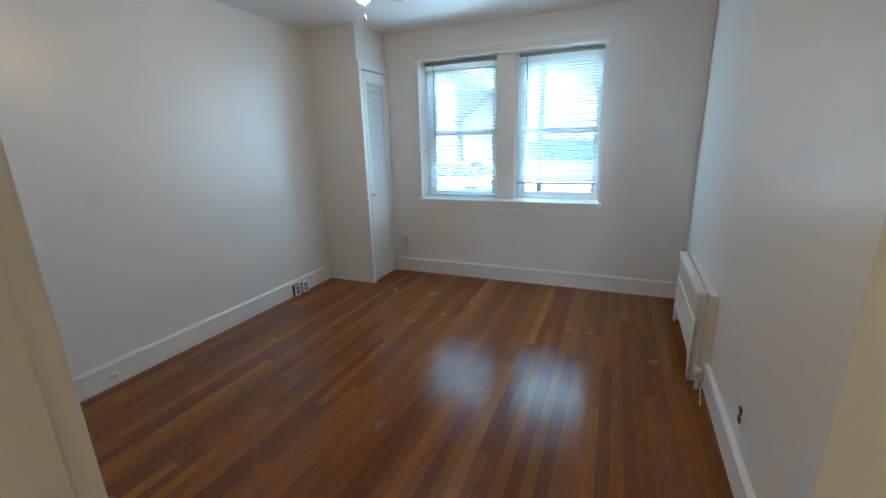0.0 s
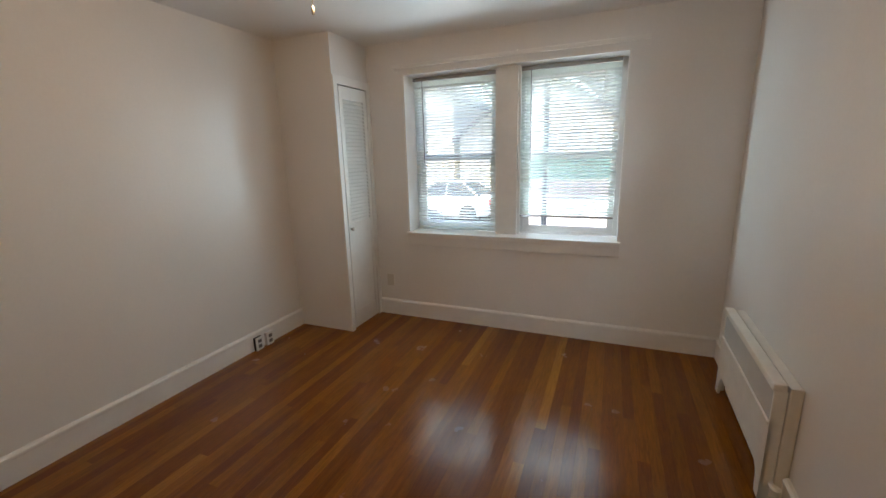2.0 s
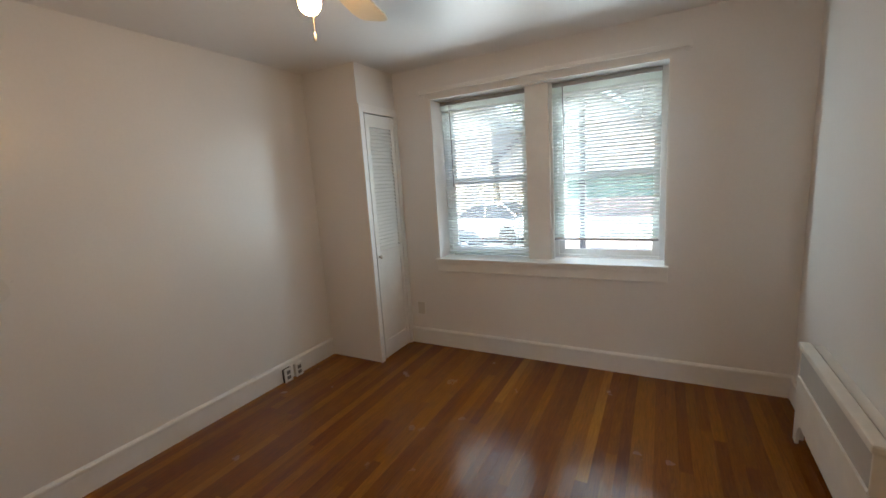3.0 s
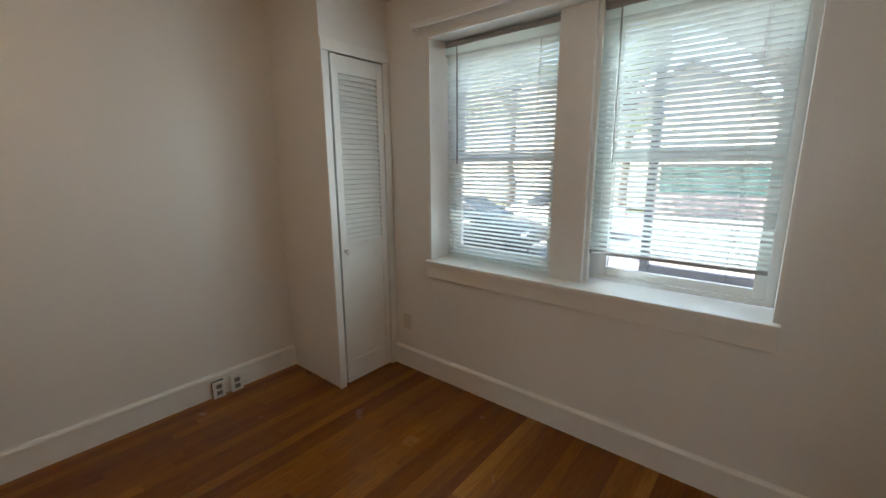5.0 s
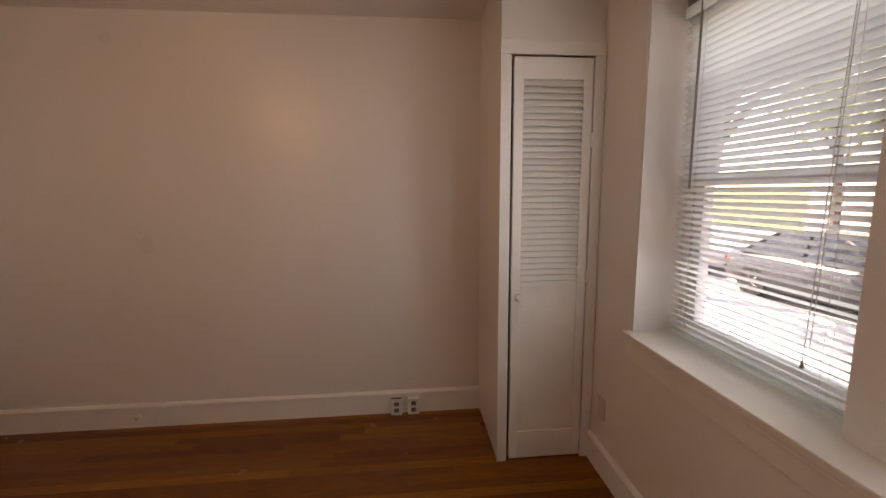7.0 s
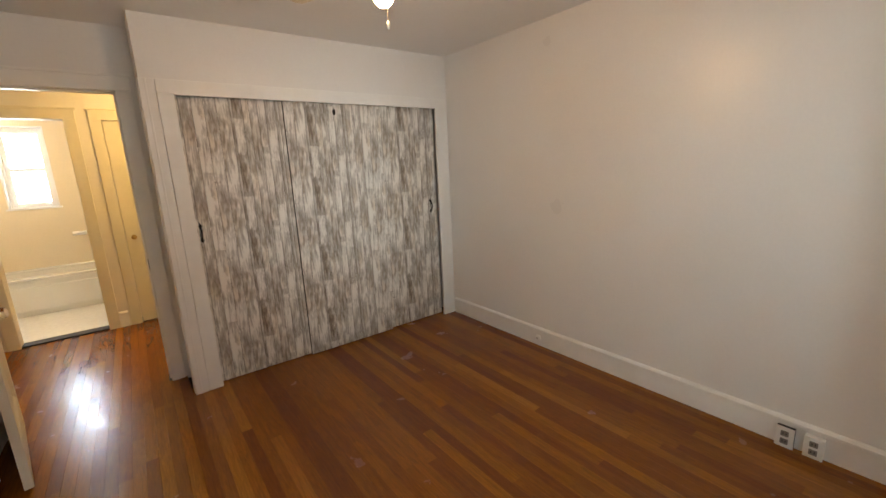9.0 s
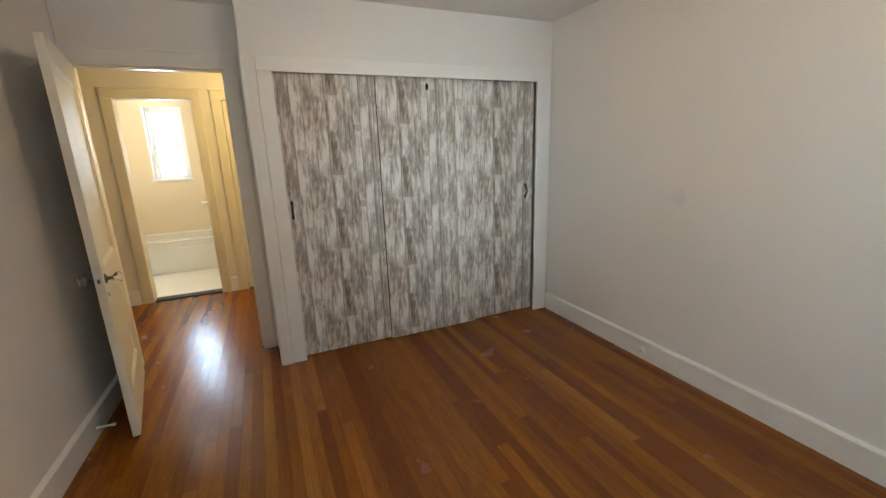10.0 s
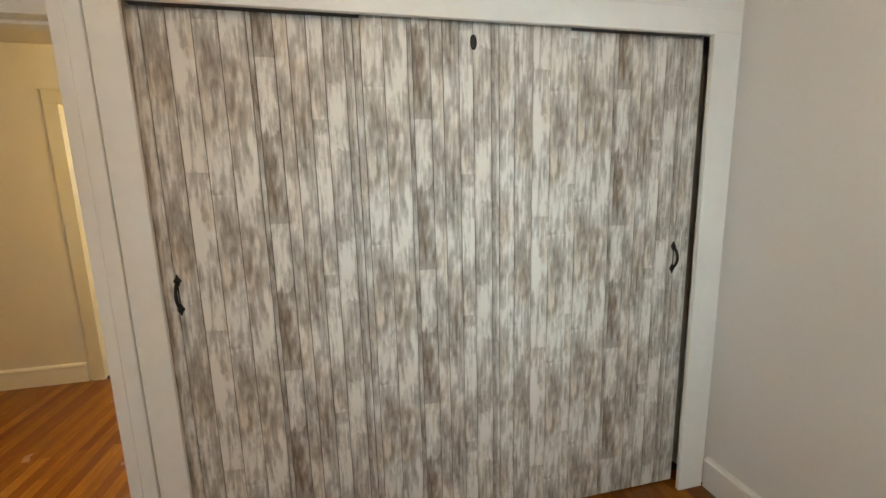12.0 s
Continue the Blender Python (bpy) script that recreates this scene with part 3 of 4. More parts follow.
bath_trim = tagged(new("trim_bath_window"), "white painted liner of the bathroom window", kind="structure")
for a_, b_, c_, d_ in ((BWX0, BWX0 + 0.012, BWZ0 + 0.012, BWZ1 - 0.012), (BWX1 - 0.012, BWX1, BWZ0 + 0.012, BWZ1 - 0.012), (BWX0, BWX1, BWZ1 - 0.012, BWZ1)):
    part("liner", box(a_, b_, BATH_FAR - 0.1, BATH_FAR + 0.004, c_, d_, 0.002), M_VINYL, bath_trim)
part("stool", box(BWX0 - 0.02, BWX1 + 0.02, BATH_FAR - 0.1, BATH_FAR + 0.02, BWZ0 - 0.01, BWZ0 + 0.012, 0.004), M_VINYL, bath_trim)


def blind(x0, x1, bottom, label, loose):
    y = N + 0.155
    top = WZ1 - 0.02
    b = thing("venetian_blind", label, "blind", ((x0 + x1) / 2, y, bottom), "blinds at the window")
    half = (x1 - x0) / 2
    part("head_rail", box(-half, half, -0.02, 0.02, top - bottom - 0.028, top - bottom, 0.003), M_RAILG, b, "grey metal head rail")
    part("valance", box(-half, half, -0.026, -0.021, top - bottom - 0.075, top - bottom - 0.032, 0.002), M_SLAT, b)
    part("bottom_rail", box(-half, half, -0.014, 0.014, 0.0, 0.016, 0.004), M_RAILG if loose else M_SLAT, b, "grey bottom rail" if loose else "")
    # one slightly crowned slat, shared by all
    bm = bmesh.new()
    prof = [(-0.014, 0.0), (-0.007, 0.0019), (0.0, 0.0025), (0.007, 0.0019), (0.014, 0.0)]
    rows_ = []
    for x in (-half, half):
        rows_.append([bm.verts.new((x, u, w)) for u, w in prof])
    for k in range(4):
        bm.faces.new((rows_[0][k], rows_[0][k + 1], rows_[1][k + 1], rows_[1][k]))
    me = mesh_of("slat", bm, M_SLAT, True)
    z, k = 0.028, 0
    rng = random.Random(5 if loose else 6)
    while z < top - bottom - 0.07:
        s = new("slat", me)
        s.parent = b
        s.matrix_basis = pose(rng.uniform(-0.0015, 0.0015), 0, z, SLAT_TILT + rng.uniform(-0.4, 0.4), rng.uniform(-0.02, 0.02), 0)
        z += 0.0245
        k += 1
    for u in (-half * 0.72, half * 0.72):
        bm = bmesh.new()
        for d in (-0.0135, 0.0135):
            add_tube(bm, (u, d, 0.01), (u, d, top - bottom - 0.03), 0.0007, seg=5)
        part("ladder_cord", bm, M_CORD, b)
    part("wand", tube((-half + 0.095, -0.028, top - bottom - 0.72), (-half + 0.09, -0.024, top - bottom - 0.03), 0.0045, seg=8), M_RAILG, b, "grey tilt wand")
    bm = bmesh.new()
    low = -0.02 if loose else 0.12
    add_tube(bm, (half * 0.62, -0.03, low), (half * 0.7, -0.024, top - bottom - 0.03), 0.0012, seg=6)
    add_tube(bm, (half * 0.66, -0.03, low + 0.04), (half * 0.71, -0.024, top - bottom - 0.03), 0.0012, seg=6)
    cord = part("pull_cord", bm, M_CORD, b)
    part("tassel", lathe([(0.002, 0.02), (0.005, 0.008), (0.006, 0.0), (0.003, -0.002)], 10), M_RAILG, cord).matrix_basis = pose(half * 0.62, -0.03, low - 0.02)
    return b


SLAT_TILT = -37
blind(WX0 + 0.03, MX0 - 0.008, WZ0 + 0.012, "white aluminium venetian blind lowered to the sill", False)
blind(MX1 + 0.004, WX1 - 0.05, 0.968, "white aluminium venetian blind stopping above the sill, grey bottom rail", True)

# curtain rod
rod = thing("curtain_rod", "thin white curtain rod on small brackets above the window", "curtain rod", (-0.81, N, 2.215))
part("rod", box(-0.972, 0.972, -0.066, -0.058, -0.018, 0.012, 0.003), M_TRIM, rod)
for u in (-0.972, 0.964):
    part("rod_return", box(u, u + 0.008, -0.058, -0.004, -0.018, 0.012, 0.002), M_TRIM, rod)
for u in (-0.96, 0.96):
    part("bracket", box(u - 0.014, u + 0.014, -0.0685, -0.066, -0.021, 0.015, 0.001), M_TRIM, rod)
    part("wall_plate", box(u - 0.02, u + 0.02, -0.0045, 0, -0.04, 0.025, 0.001), M_TRIM, rod)
part("hook", boxes((0.08, 0.09, -0.064, 0, 0.0, 0.02), (0.07, 0.1, -0.004, 0, 0.0, 0.035), bevel=0.002), M_PLASTIC, rod)


# ---- corner closet with louvred door ----
cas2 = tagged(new("trim_corner_closet"), "white painted casing of the corner closet", kind="structure")
part("casing_leg", box(CORNER_X, CORNER_X + 0.018, CORNER_Y - 0.006, CORNER_Y + 0.042, 0, 2.055, 0.004), M_TRIM, cas2)
part("casing_leg", box(CORNER_X, CORNER_X + 0.018, 4.014, N - 0.002, 0, 2.055, 0.004), M_TRIM, cas2)
part("casing_head", box(CORNER_X, CORNER_X + 0.018, CORNER_Y - 0.006, N - 0.002, 2.055, 2.118, 0.004), M_TRIM, cas2)
# near-black block behind the louvres, coloured to give the closet's shade
setting("wall_corner_shade", box(W, CORNER_X - 0.2, CORNER_Y + 0.05, N, 0, 2.1), M_SUB_SHADE, "near-black sheet standing in for the shade inside the closet")


def louvre_door():
    width, height = 0.384, 2.034
    d = thing("louvre_door", "white painted louvred closet door, slightly ajar, with a small knob", "door", (CORNER_X + 0.012, CORNER_Y + 0.06, 0.012))
    t = 0.028
    st = 0.045
    part("stile", box(-t, 0, 0, st, 0, height, 0.002), M_TRIM, d)
    part("stile", box(-t, 0, width - st, width, 0, height, 0.002), M_TRIM, d)
    for a, b2 in ((0, 0.15), (0.83, 0.935), (1.935, height)):
        part("rail", box(-t, -0.001, st, width - st, a, b2, 0.002), M_TRIM, d)
    part("panel", box(-t + 0.006, -0.006, st, width - st, 0.15, 0.83, 0.0), M_TRIM, d)
    me = mesh_of("louvre", box(-0.0215, 0.0215, 0, width - 2 * st, -0.003, 0.003, 0.0015), M_TRIM)
    k = 33
    for i in range(k):
        s = new("louvre", me)
        s.parent = d
        s.matrix_basis = pose(-t / 2 - 0.001, st, 0.935 + (i + 0.5) * 1.0 / k, 0, 50, 0)
    part("knob", lathe([(0.009, 0), (0.008, 0.012), (0.016, 0.019), (0.019, 0.027), (0.015, 0.034), (0.002, 0.037)], 18, "X"), M_PLASTIC, d, "small white knob", True).matrix_basis = pose(0, 0.03, 0.888)
    part("hinge", box(-0.004, 0.006, width - 0.004, width + 0.006, 1.62, 1.69), M_TRIM, d)
    part("hinge", box(-0.004, 0.006, width - 0.004, width + 0.006, 0.95, 1.02), M_TRIM, d)
    return d


louvre_door()


# ---- sliding closet doors ----
def iron_pull(parent, u, z):
    p = part("handle", tube((u, 0.004, z - 0.04), (u, 0.004, z + 0.04), 0.002, seg=6), M_IRON, parent, "black wrought iron pull")
    bm = bmesh.new()
    last = None
    for k in range(9):
        a = -1 + k / 4
        q = (u, 0.008 + 0.022 * (1 - a * a), z + a * 0.045)
        if last:
            add_tube(bm, last, q, 0.0055, seg=8)
        last = q
    part("grip", bm, M_IRON, p)
    for s in (-1, 1):
        leaf_shape = [(-0.004, -0.019), (0.004, -0.019), (0.006, -0.009), (0.012, -0.004), (0.009, 0.004), (0.005, 0.008), (0.0, 0.021), (-0.005, 0.008), (-0.009, 0.004), (-0.012, -0.004), (-0.006, -0.009)]
        part("plate", extrude_profile([(u + a, z + s * (0.05 + b)) for a, b in leaf_shape], "y", 0.0, 0.005), M_IRON, p)


PLANK_WIDTHS = (0.060, 0.069, 0.070, 0.073, 0.080, 0.016, 0.061, 0.043, 0.057, 0.051, 0.066, 0.029)
rng_roll = random.Random(19)
PLANK_TONES = [(rng_roll.random(), rng_roll.random()) for _ in PLANK_WIDTHS]


def sliding_door(x0, x1, y, label, lift, first, pull=None, hole=None):
    """A sliding panel faced with planks printed on one roll; planks run from the east edge, lift moves the print up."""
    d = thing("sliding_closet_door", label, "closet door", (x0, y, 0.008), "sliding doors of the closet")
    w, h = x1 - x0, 1.985
    part("core", box(0, w, -0.02, -0.004, 0, h), M_SEAM, d, "dark panel core")
    u, k = w, first
    while u > 0.001:
        i = k % len(PLANK_WIDTHS)
        step = min(PLANK_WIDTHS[i], u)
        if u - step < 0.014:
            step = u
        g, c = 0.0011, 0.0021
        bm = extrude_profile([(g, -0.004), (step - g, -0.004), (step - g, -0.001), (step - c, 0.0), (c, 0.0), (g, -0.001)], "z", 0, h)
        roll, own = bm.loops.layers.uv.new("roll"), bm.loops.layers.uv.new("plank")
        for face in bm.faces:
            for loop in face.loops:
                loop[roll].uv = (sum(PLANK_WIDTHS[:i]) + step - loop.vert.co.x, loop.vert.co.z + lift)
                loop[own].uv = PLANK_TONES[i]
        u -= step
        k += 1
        part("plank", bm, M_PLANK, d).matrix_basis = pose(u, 0, 0)
    if pull:
        iron_pull(d, pull[0] - x0, pull[1])
    if hole:
        part("finger_pull", lathe([(0.004, 0.0), (0.014, 0.001), (0.017, 0.004), (0.011, 0.005), (0.003, 0.003)], 16, "Y"), M_IRON, d, "small dark oval finger pull").matrix_basis = Matrix.LocRotScale((hole[0] - x0, 0.0, hole[1]), None, (0.75, 1, 1.5))
    return d


sliding_door(-1.135, -0.42, 0.300, "weathered grey plank-print sliding closet door with iron pull", 0.0, 0, (-0.487, 1.085))
sliding_door(-1.872, -1.118, 0.328, "weathered grey plank-print sliding closet door, front panel", 0.19, 3, None, (-1.5, 1.9))
sliding_door(-2.468, -1.85, 0.300, "weathered grey plank-print sliding closet door beside the west wall", 0.07, 2, (-2.39, 1.085))


# ---- bedroom door, open ----
def panel_door(width, height, panels, mat, thick=0.036):
    """Parts of a framed panel door, hinge at the origin, leaf along +y, faces at x +-thick/2."""
    st, t = 0.115, thick / 2
    bms = [("stile", box(-t, t, 0, st, 0, height, 0.002)), ("stile", box(-t, t, width - st, width, 0, height, 0.002))]
    z = 0.0
    for a, b2 in panels:
        bms.append(("rail", box(-t, t, st, width - st, z, a, 0.002)))
        m = extrude_profile([(st, 0), (width - st, 0), (width - st, 1), (st, 1)], "x", -t + 0.012, t - 0.012)
        bmesh.ops.scale(m, vec=(1, 1, b2 - a), verts=m.verts)
        bmesh.ops.translate(m, vec=(0, 0, a), verts=m.verts)
        bms.append(("panel", m))
        for s in (-1, 1):
            ring = bmesh.new()
            loops = []
            for inset, depth in ((0.0, t - 0.001), (0.006, t - 0.001), (0.010, t - 0.004), (0.026, t - 0.011), (0.026, t - 0.014)):
                loops.append([ring.verts.new((s * depth, y, q)) for y, q in ((st + inset, a + inset), (width - st - inset, a + inset), (width - st - inset, b2 - inset), (st + inset, b2 - inset))])
            for p, q in zip(loops, loops[1:]):
                for k in range(4):
                    ring.faces.new((p[k], p[(k + 1) % 4], q[(k + 1) % 4], q[k]))
            bmesh.ops.recalc_face_normals(ring, faces=ring.faces)
            bms.append(("moulding", ring))
        z = b2
    bms.append(("rail", box(-t, t, st, width - st, z, height, 0.002)))
    return bms


leaf = thing("panel_door", "cream painted two-panel door standing open against the wall, crystal knob", "door", (0.622, 0.02, 0.012), "", 10.6)
for n_, bm_ in panel_door(0.812, 1.996, ((0.222, 0.722), (0.915, 1.885)), M_DOOR):
    part(n_, bm_, M_DOOR, leaf)
plate = part("lock_edge", box(-0.011, 0.011, 0.811, 0.814, 0.80, 0.96), M_DOOR, leaf, "painted mortise lock plate")
part("latch", box(-0.006, 0.006, 0.814, 0.824, 0.87, 0.89, 0.002), M_AGED, plate)
for s in (-1, 1):
    k_ = part("rosette", lathe([(0.027, 0), (0.027, 0.003), (0.018, 0.008), (0.009, 0.012), (0.009, 0.03), (0.013, 0.034)], 20, "X"), M_AGED, leaf, "dark aged metal rosette", True)
    k_.matrix_basis = pose(s * 0.018, 0.75, 0.875, 0, 0, 0 if s > 0 else 180)
    part("knob", lathe([(0.012, 0.032), (0.020, 0.038), (0.026, 0.05), (0.026, 0.06), (0.018, 0.07), (0.004, 0.072)], 12, "X"), M_CRYSTAL, k_, "faceted glass knob")
part("keyhole", lathe([(0.012, 0), (0.011, 0.002), (0.004, 0.003)], 14, "X"), M_AGED, leaf).matrix_basis = pose(-0.018, 0.75, 0.79, 0, 0, 180)
for z_ in (0.25, 1.75):
    part("hinge", tube((0.022, -0.006, z_ - 0.05), (0.022, -0.006, z_ + 0.05), 0.007), M_TRIM, leaf)
stop = thing("door_stop", "white rubber-tipped spring door stop on the baseboard", "door stop", (east(0.72) - 0.022, 0.72, 0.06), "", E_TURN)
part("shaft", tube((0, 0, 0), (-0.07, 0, 0), 0.006), M_TRIM, stop)
part("tip", lathe([(0.009, 0), (0.010, 0.012), (0.006, 0.018)], 12, "X"), M_PLASTIC, stop).matrix_basis = pose(-0.068, 0, 0, 0, 0, 180)

# hall closet door, shut
hd = thing("hall_door", "cream painted panel door, shut, with a small brass knob", "door", (-0.045, HALL_Y - 0.03, 0.01), "", 90)
for n_, bm_ in panel_door(0.69, 2.015, ((0.222, 0.722), (0.918, 1.895)), M_DOOR):
    part(n_, bm_, M_DOOR, hd)
part("knob", lathe([(0.02, 0), (0.008, 0.006), (0.008, 0.03), (0.022, 0.04), (0.024, 0.052), (0.01, 0.062)], 18, "X"), M_BRASS, hd, "brass knob", True).matrix_basis = pose(0.018, 0.065, 0.89)

# strike plate in the bedroom door jamb
strike = thing("strike_plate", "dark metal strike plate on the door jamb", "strike plate", (DOOR_X0, -0.02, 0.88))
part("plate", box(0, 0.003, -0.014, 0.014, -0.04, 0.04), M_IRON, strike)


# ---- radiator cover ----
RY0, RY1 = 2.655, 3.56
rad = thing("radiator_cover", "cream enamelled steel convector cover with arched toe, against the wall", "radiator", (east((RY0 + RY1) / 2), (RY0 + RY1) / 2, 0), "", E_TURN)
hl = (RY1 - RY0) / 2
dx = -0.099
topz = 0.56
# front sheet with an arched toe opening
pts = [(-hl, 0.015), (-hl + 0.05, 0.015), (-hl + 0.065, 0.10), (-hl + 0.11, 0.145), (hl - 0.11, 0.145), (hl - 0.065, 0.10), (hl - 0.05, 0.015), (hl, 0.015), (hl, 0.375), (-hl, 0.375)]
part("front_panel", extrude_profile(pts, "x", dx + 0.004, dx + 0.018), M_RAD, rad)
part("side", box(dx + 0.004, -0.0495, -hl, -hl + 0.012, 0.015, topz - 0.03, 0.002), M_RAD, rad)
part("side", box(dx + 0.004, -0.052, hl - 0.012, hl, 0.015, topz - 0.03, 0.002), M_RAD, rad)
part("back_box", box(-0.046, -0.001, -hl - 0.004, hl + 0.004, 0.02, topz - 0.012, 0.005), M_RAD, rad)
part("grille_band", box(dx + 0.010, dx + 0.020, -hl + 0.012, hl - 0.012, 0.375, topz - 0.035, 0.002), M_RADGREY, rad, "grey outlet band")
part("band_ridge", box(dx, dx + 0.012, -hl + 0.012, hl - 0.012, 0.367, 0.379, 0.004), M_RAD, rad)
part("top_cap", box(dx - 0.004, -0.053, -hl - 0.004, hl + 0.004, topz - 0.035, topz, 0.010), M_RAD, rad)
part("core", box(dx + 0.025, -0.05, -hl + 0.02, hl - 0.02, 0.16, topz - 0.06), M_BLACK, rad)
valve = thing("radiator_valve", "white painted pipe valve beside the radiator", "valve", (east(RY0) - 0.055, RY0 - 0.05, 0.0))
part("pipe", tube((0, 0, 0), (0, 0, 0.10), 0.011), M_RAD, valve)
part("body", lathe([(0.014, 0.075), (0.02, 0.085), (0.02, 0.12), (0.012, 0.128)], 14), M_RAD, valve)
part("elbow", tube((0, 0, 0.1), (0, 0.06, 0.1), 0.011), M_RAD, valve)
cable = thing("loose_cable", "short white cable end hanging by the baseboard", "cable", (east(RY0 - 0.12) - 0.035, RY0 - 0.12, 0.0))
bm_ = bmesh.new()
last_ = (0.0, 0.03, 0.09)
for q_ in ((-0.012, 0.0, 0.06), (-0.016, -0.04, 0.025), (-0.02, -0.1, 0.004)):
    add_tube(bm_, last_, q_, 0.003, seg=8)
    last_ = q_
part("wire", bm_, M_CORD, cable)


# ---- outlets ----
def outlet(place, turn, label, group="", colour=None, slots=True, socket=None):
    o = thing("wall_outlet", label, "outlet", place, group, turn)
    c = colour or M_PLASTIC
    part("cover_plate", box(-0.036, 0.036, -0.006, 0, -0.057, 0.057, 0.003), c, o)
    if slots:
        for z in (-0.02, 0.02):
            f = part("receptacle", box(-0.016, 0.016, -0.009, -0.006, z - 0.014, z + 0.014, 0.004), socket or c, o)
            for u in (-0.006, 0.006):
                part("slot", box(u - 0.0018, u + 0.0018, -0.0096, -0.009, z - 0.004, z + 0.006), M_BLACK, f)
        part("screw", lathe([(0.003, 0), (0.003, 0.0015), (0.001, 0.002)], 10, "Y"), M_STEEL, o).matrix_basis = pose(0, -0.006, 0, 0, 0, 180)
    return o


for y_ in (3.02, 3.13):
    bx = thing("outlet_box", "surface-mounted double power outlet on the baseboard", "outlet", (W + 0.02, y_, 0.058), "paired outlets", 90)
    part("box_body", box(-0.0355, 0.0355, -0.022, 0.0, -0.0545, 0.0505, 0.002), M_BLACK if y_ < 3.1 else M_PLASTIC, bx, "black box" if y_ < 3.1 else "")
    part("cover_plate", box(-0.037, 0.037, -0.03, -0.022, -0.056, 0.052, 0.003), M_PLASTIC, bx)
    for z_ in (-0.022, 0.02):
        f_ = part("receptacle", box(-0.016, 0.016, -0.033, -0.03, z_ - 0.014, z_ + 0.014, 0.004), M_SOCKET, bx)
        for u_ in (-0.006, 0.006):
            part("slot", box(u_ - 0.002, u_ + 0.002, -0.0338, -0.033, z_ - 0.004, z_ + 0.006), M_BLACK, f_)
outlet((east(1.97), 1.97, 0.285), -90 + E_TURN, "white wall outlet with dark sockets on the plain wall", socket=M_BLACK)
outlet((-1.925, N, 0.34), 0, "painted-over blank cover plate low on the wall", "", M_PLATE, False)
jack = thing("phone_jack", "small round white phone jack on the baseboard", "jack", (W + 0.02, 1.442, 0.066), "", 90)
part("base", lathe([(0.024, 0), (0.024, 0.008), (0.016, 0.013), (0.004, 0.014)], 18, "Y"), M_PLASTIC, jack).matrix_basis = pose(0, 0, 0, 0, 0, 180)
part("socket", box(-0.007, 0.007, -0.022, -0.012, -0.007, 0.007, 0.002), M_BEIGE, jack)


# ---- ceiling fan with lamp ----
FX, FY = -0.97, 2.05
fan = thing("ceiling_fan", "cream ceiling fan at rest with lit globe lamp and chain", "ceiling fan", (FX, FY, H))
part("canopy", lathe([(0.075, 0), (0.075, -0.02), (0.05, -0.05), (0.02, -0.06)], 24), M_FAN, fan, "", True)
part("motor", lathe([(0.02, -0.06), (0.10, -0.075), (0.115, -0.11), (0.115, -0.17), (0.08, -0.20), (0.04, -0.21)], 28), M_FAN, fan, "", True)
part("light_kit", lathe([(0.04, -0.21), (0.055, -0.22), (0.05, -0.255), (0.03, -0.285)], 24), M_BRASS, fan, "brass lamp fitting", True).matrix_basis = pose(-0.02, -0.005, -0.025)
shade = part("lamp_globe", lathe([(0.018, -0.285), (0.026, -0.292), (0.034, -0.308), (0.036, -0.322), (0.032, -0.338), (0.022, -0.350), (0.010, -0.355), (0.003, -0.356)], 28), M_BULB, fan, "small lit glass globe", True)
shade.matrix_basis = pose(-0.02, -0.005, -0.025)
for k in range(4):
    a = 106 + 90 * k
    arm = part("blade_arm", boxes((0.09, 0.2, -0.016, 0.016, -0.006, 0.0), bevel=0.002), M_BRASS, fan)
    arm.matrix_basis = pose(0, 0, -0.19, 9, 0, a)
    bl = bmesh.new()
    outline = [(0.16, -0.055), (0.30, -0.066), (0.48, -0.074), (0.53, -0.066), (0.55, -0.045), (0.555, 0.0), (0.55, 0.045), (0.53, 0.066), (0.48, 0.074), (0.30, 0.066), (0.16, 0.055)]
    lo = [bl.verts.new((u, w, 0)) for u, w in outline]
    hi = [bl.verts.new((u, w, 0.006)) for u, w in outline]
    bl.faces.new(lo)
    bl.faces.new(hi)
    for i in range(len(outline)):
        j = (i + 1) % len(outline)
        bl.faces.new((lo[i], lo[j], hi[j], hi[i]))
    bmesh.ops.recalc_face_normals(bl, faces=bl.faces)
    part("blade", bl, M_FAN, fan).matrix_basis = pose(0, 0, -0.215, 10, 0, a)
bm_ = bmesh.new()
add_tube(bm_, (-0.025, 0.01, -0.24), (-0.025, 0.01, -0.435), 0.0012, seg=6)
chain = part("pull_chain", bm_, M_BRASS, fan)
part("chain_bob", lathe([(0.002, 0.022), (0.005, 0.016), (0.006, 0.004), (0.004, -0.006), (0.001, -0.008)], 12), M_BEIGE, chain, "", True).matrix_basis = pose(-0.025, 0.01, -0.45)

# ---- hall lamp ----
hl_ = thing("hall_ceiling_lamp", "flush warm-lit glass ceiling lamp in the hall", "ceiling lamp", (-0.5, -0.85, H))
part("base", lathe([(0.12, 0), (0.12, -0.02), (0.1, -0.03)], 24), M_BRASS, hl_, "", True)
part("bowl", lathe([(0.11, -0.02), (0.125, -0.05), (0.10, -0.09), (0.04, -0.11), (0.004, -0.112)], 28), M_HALLGLASS, hl_, "lit glass bowl", True)
point_lamp("hall_lamp", (-0.5, -0.85, H - 0.2), HALL_WATTS, (1.0, 0.73, 0.30), 0.08)

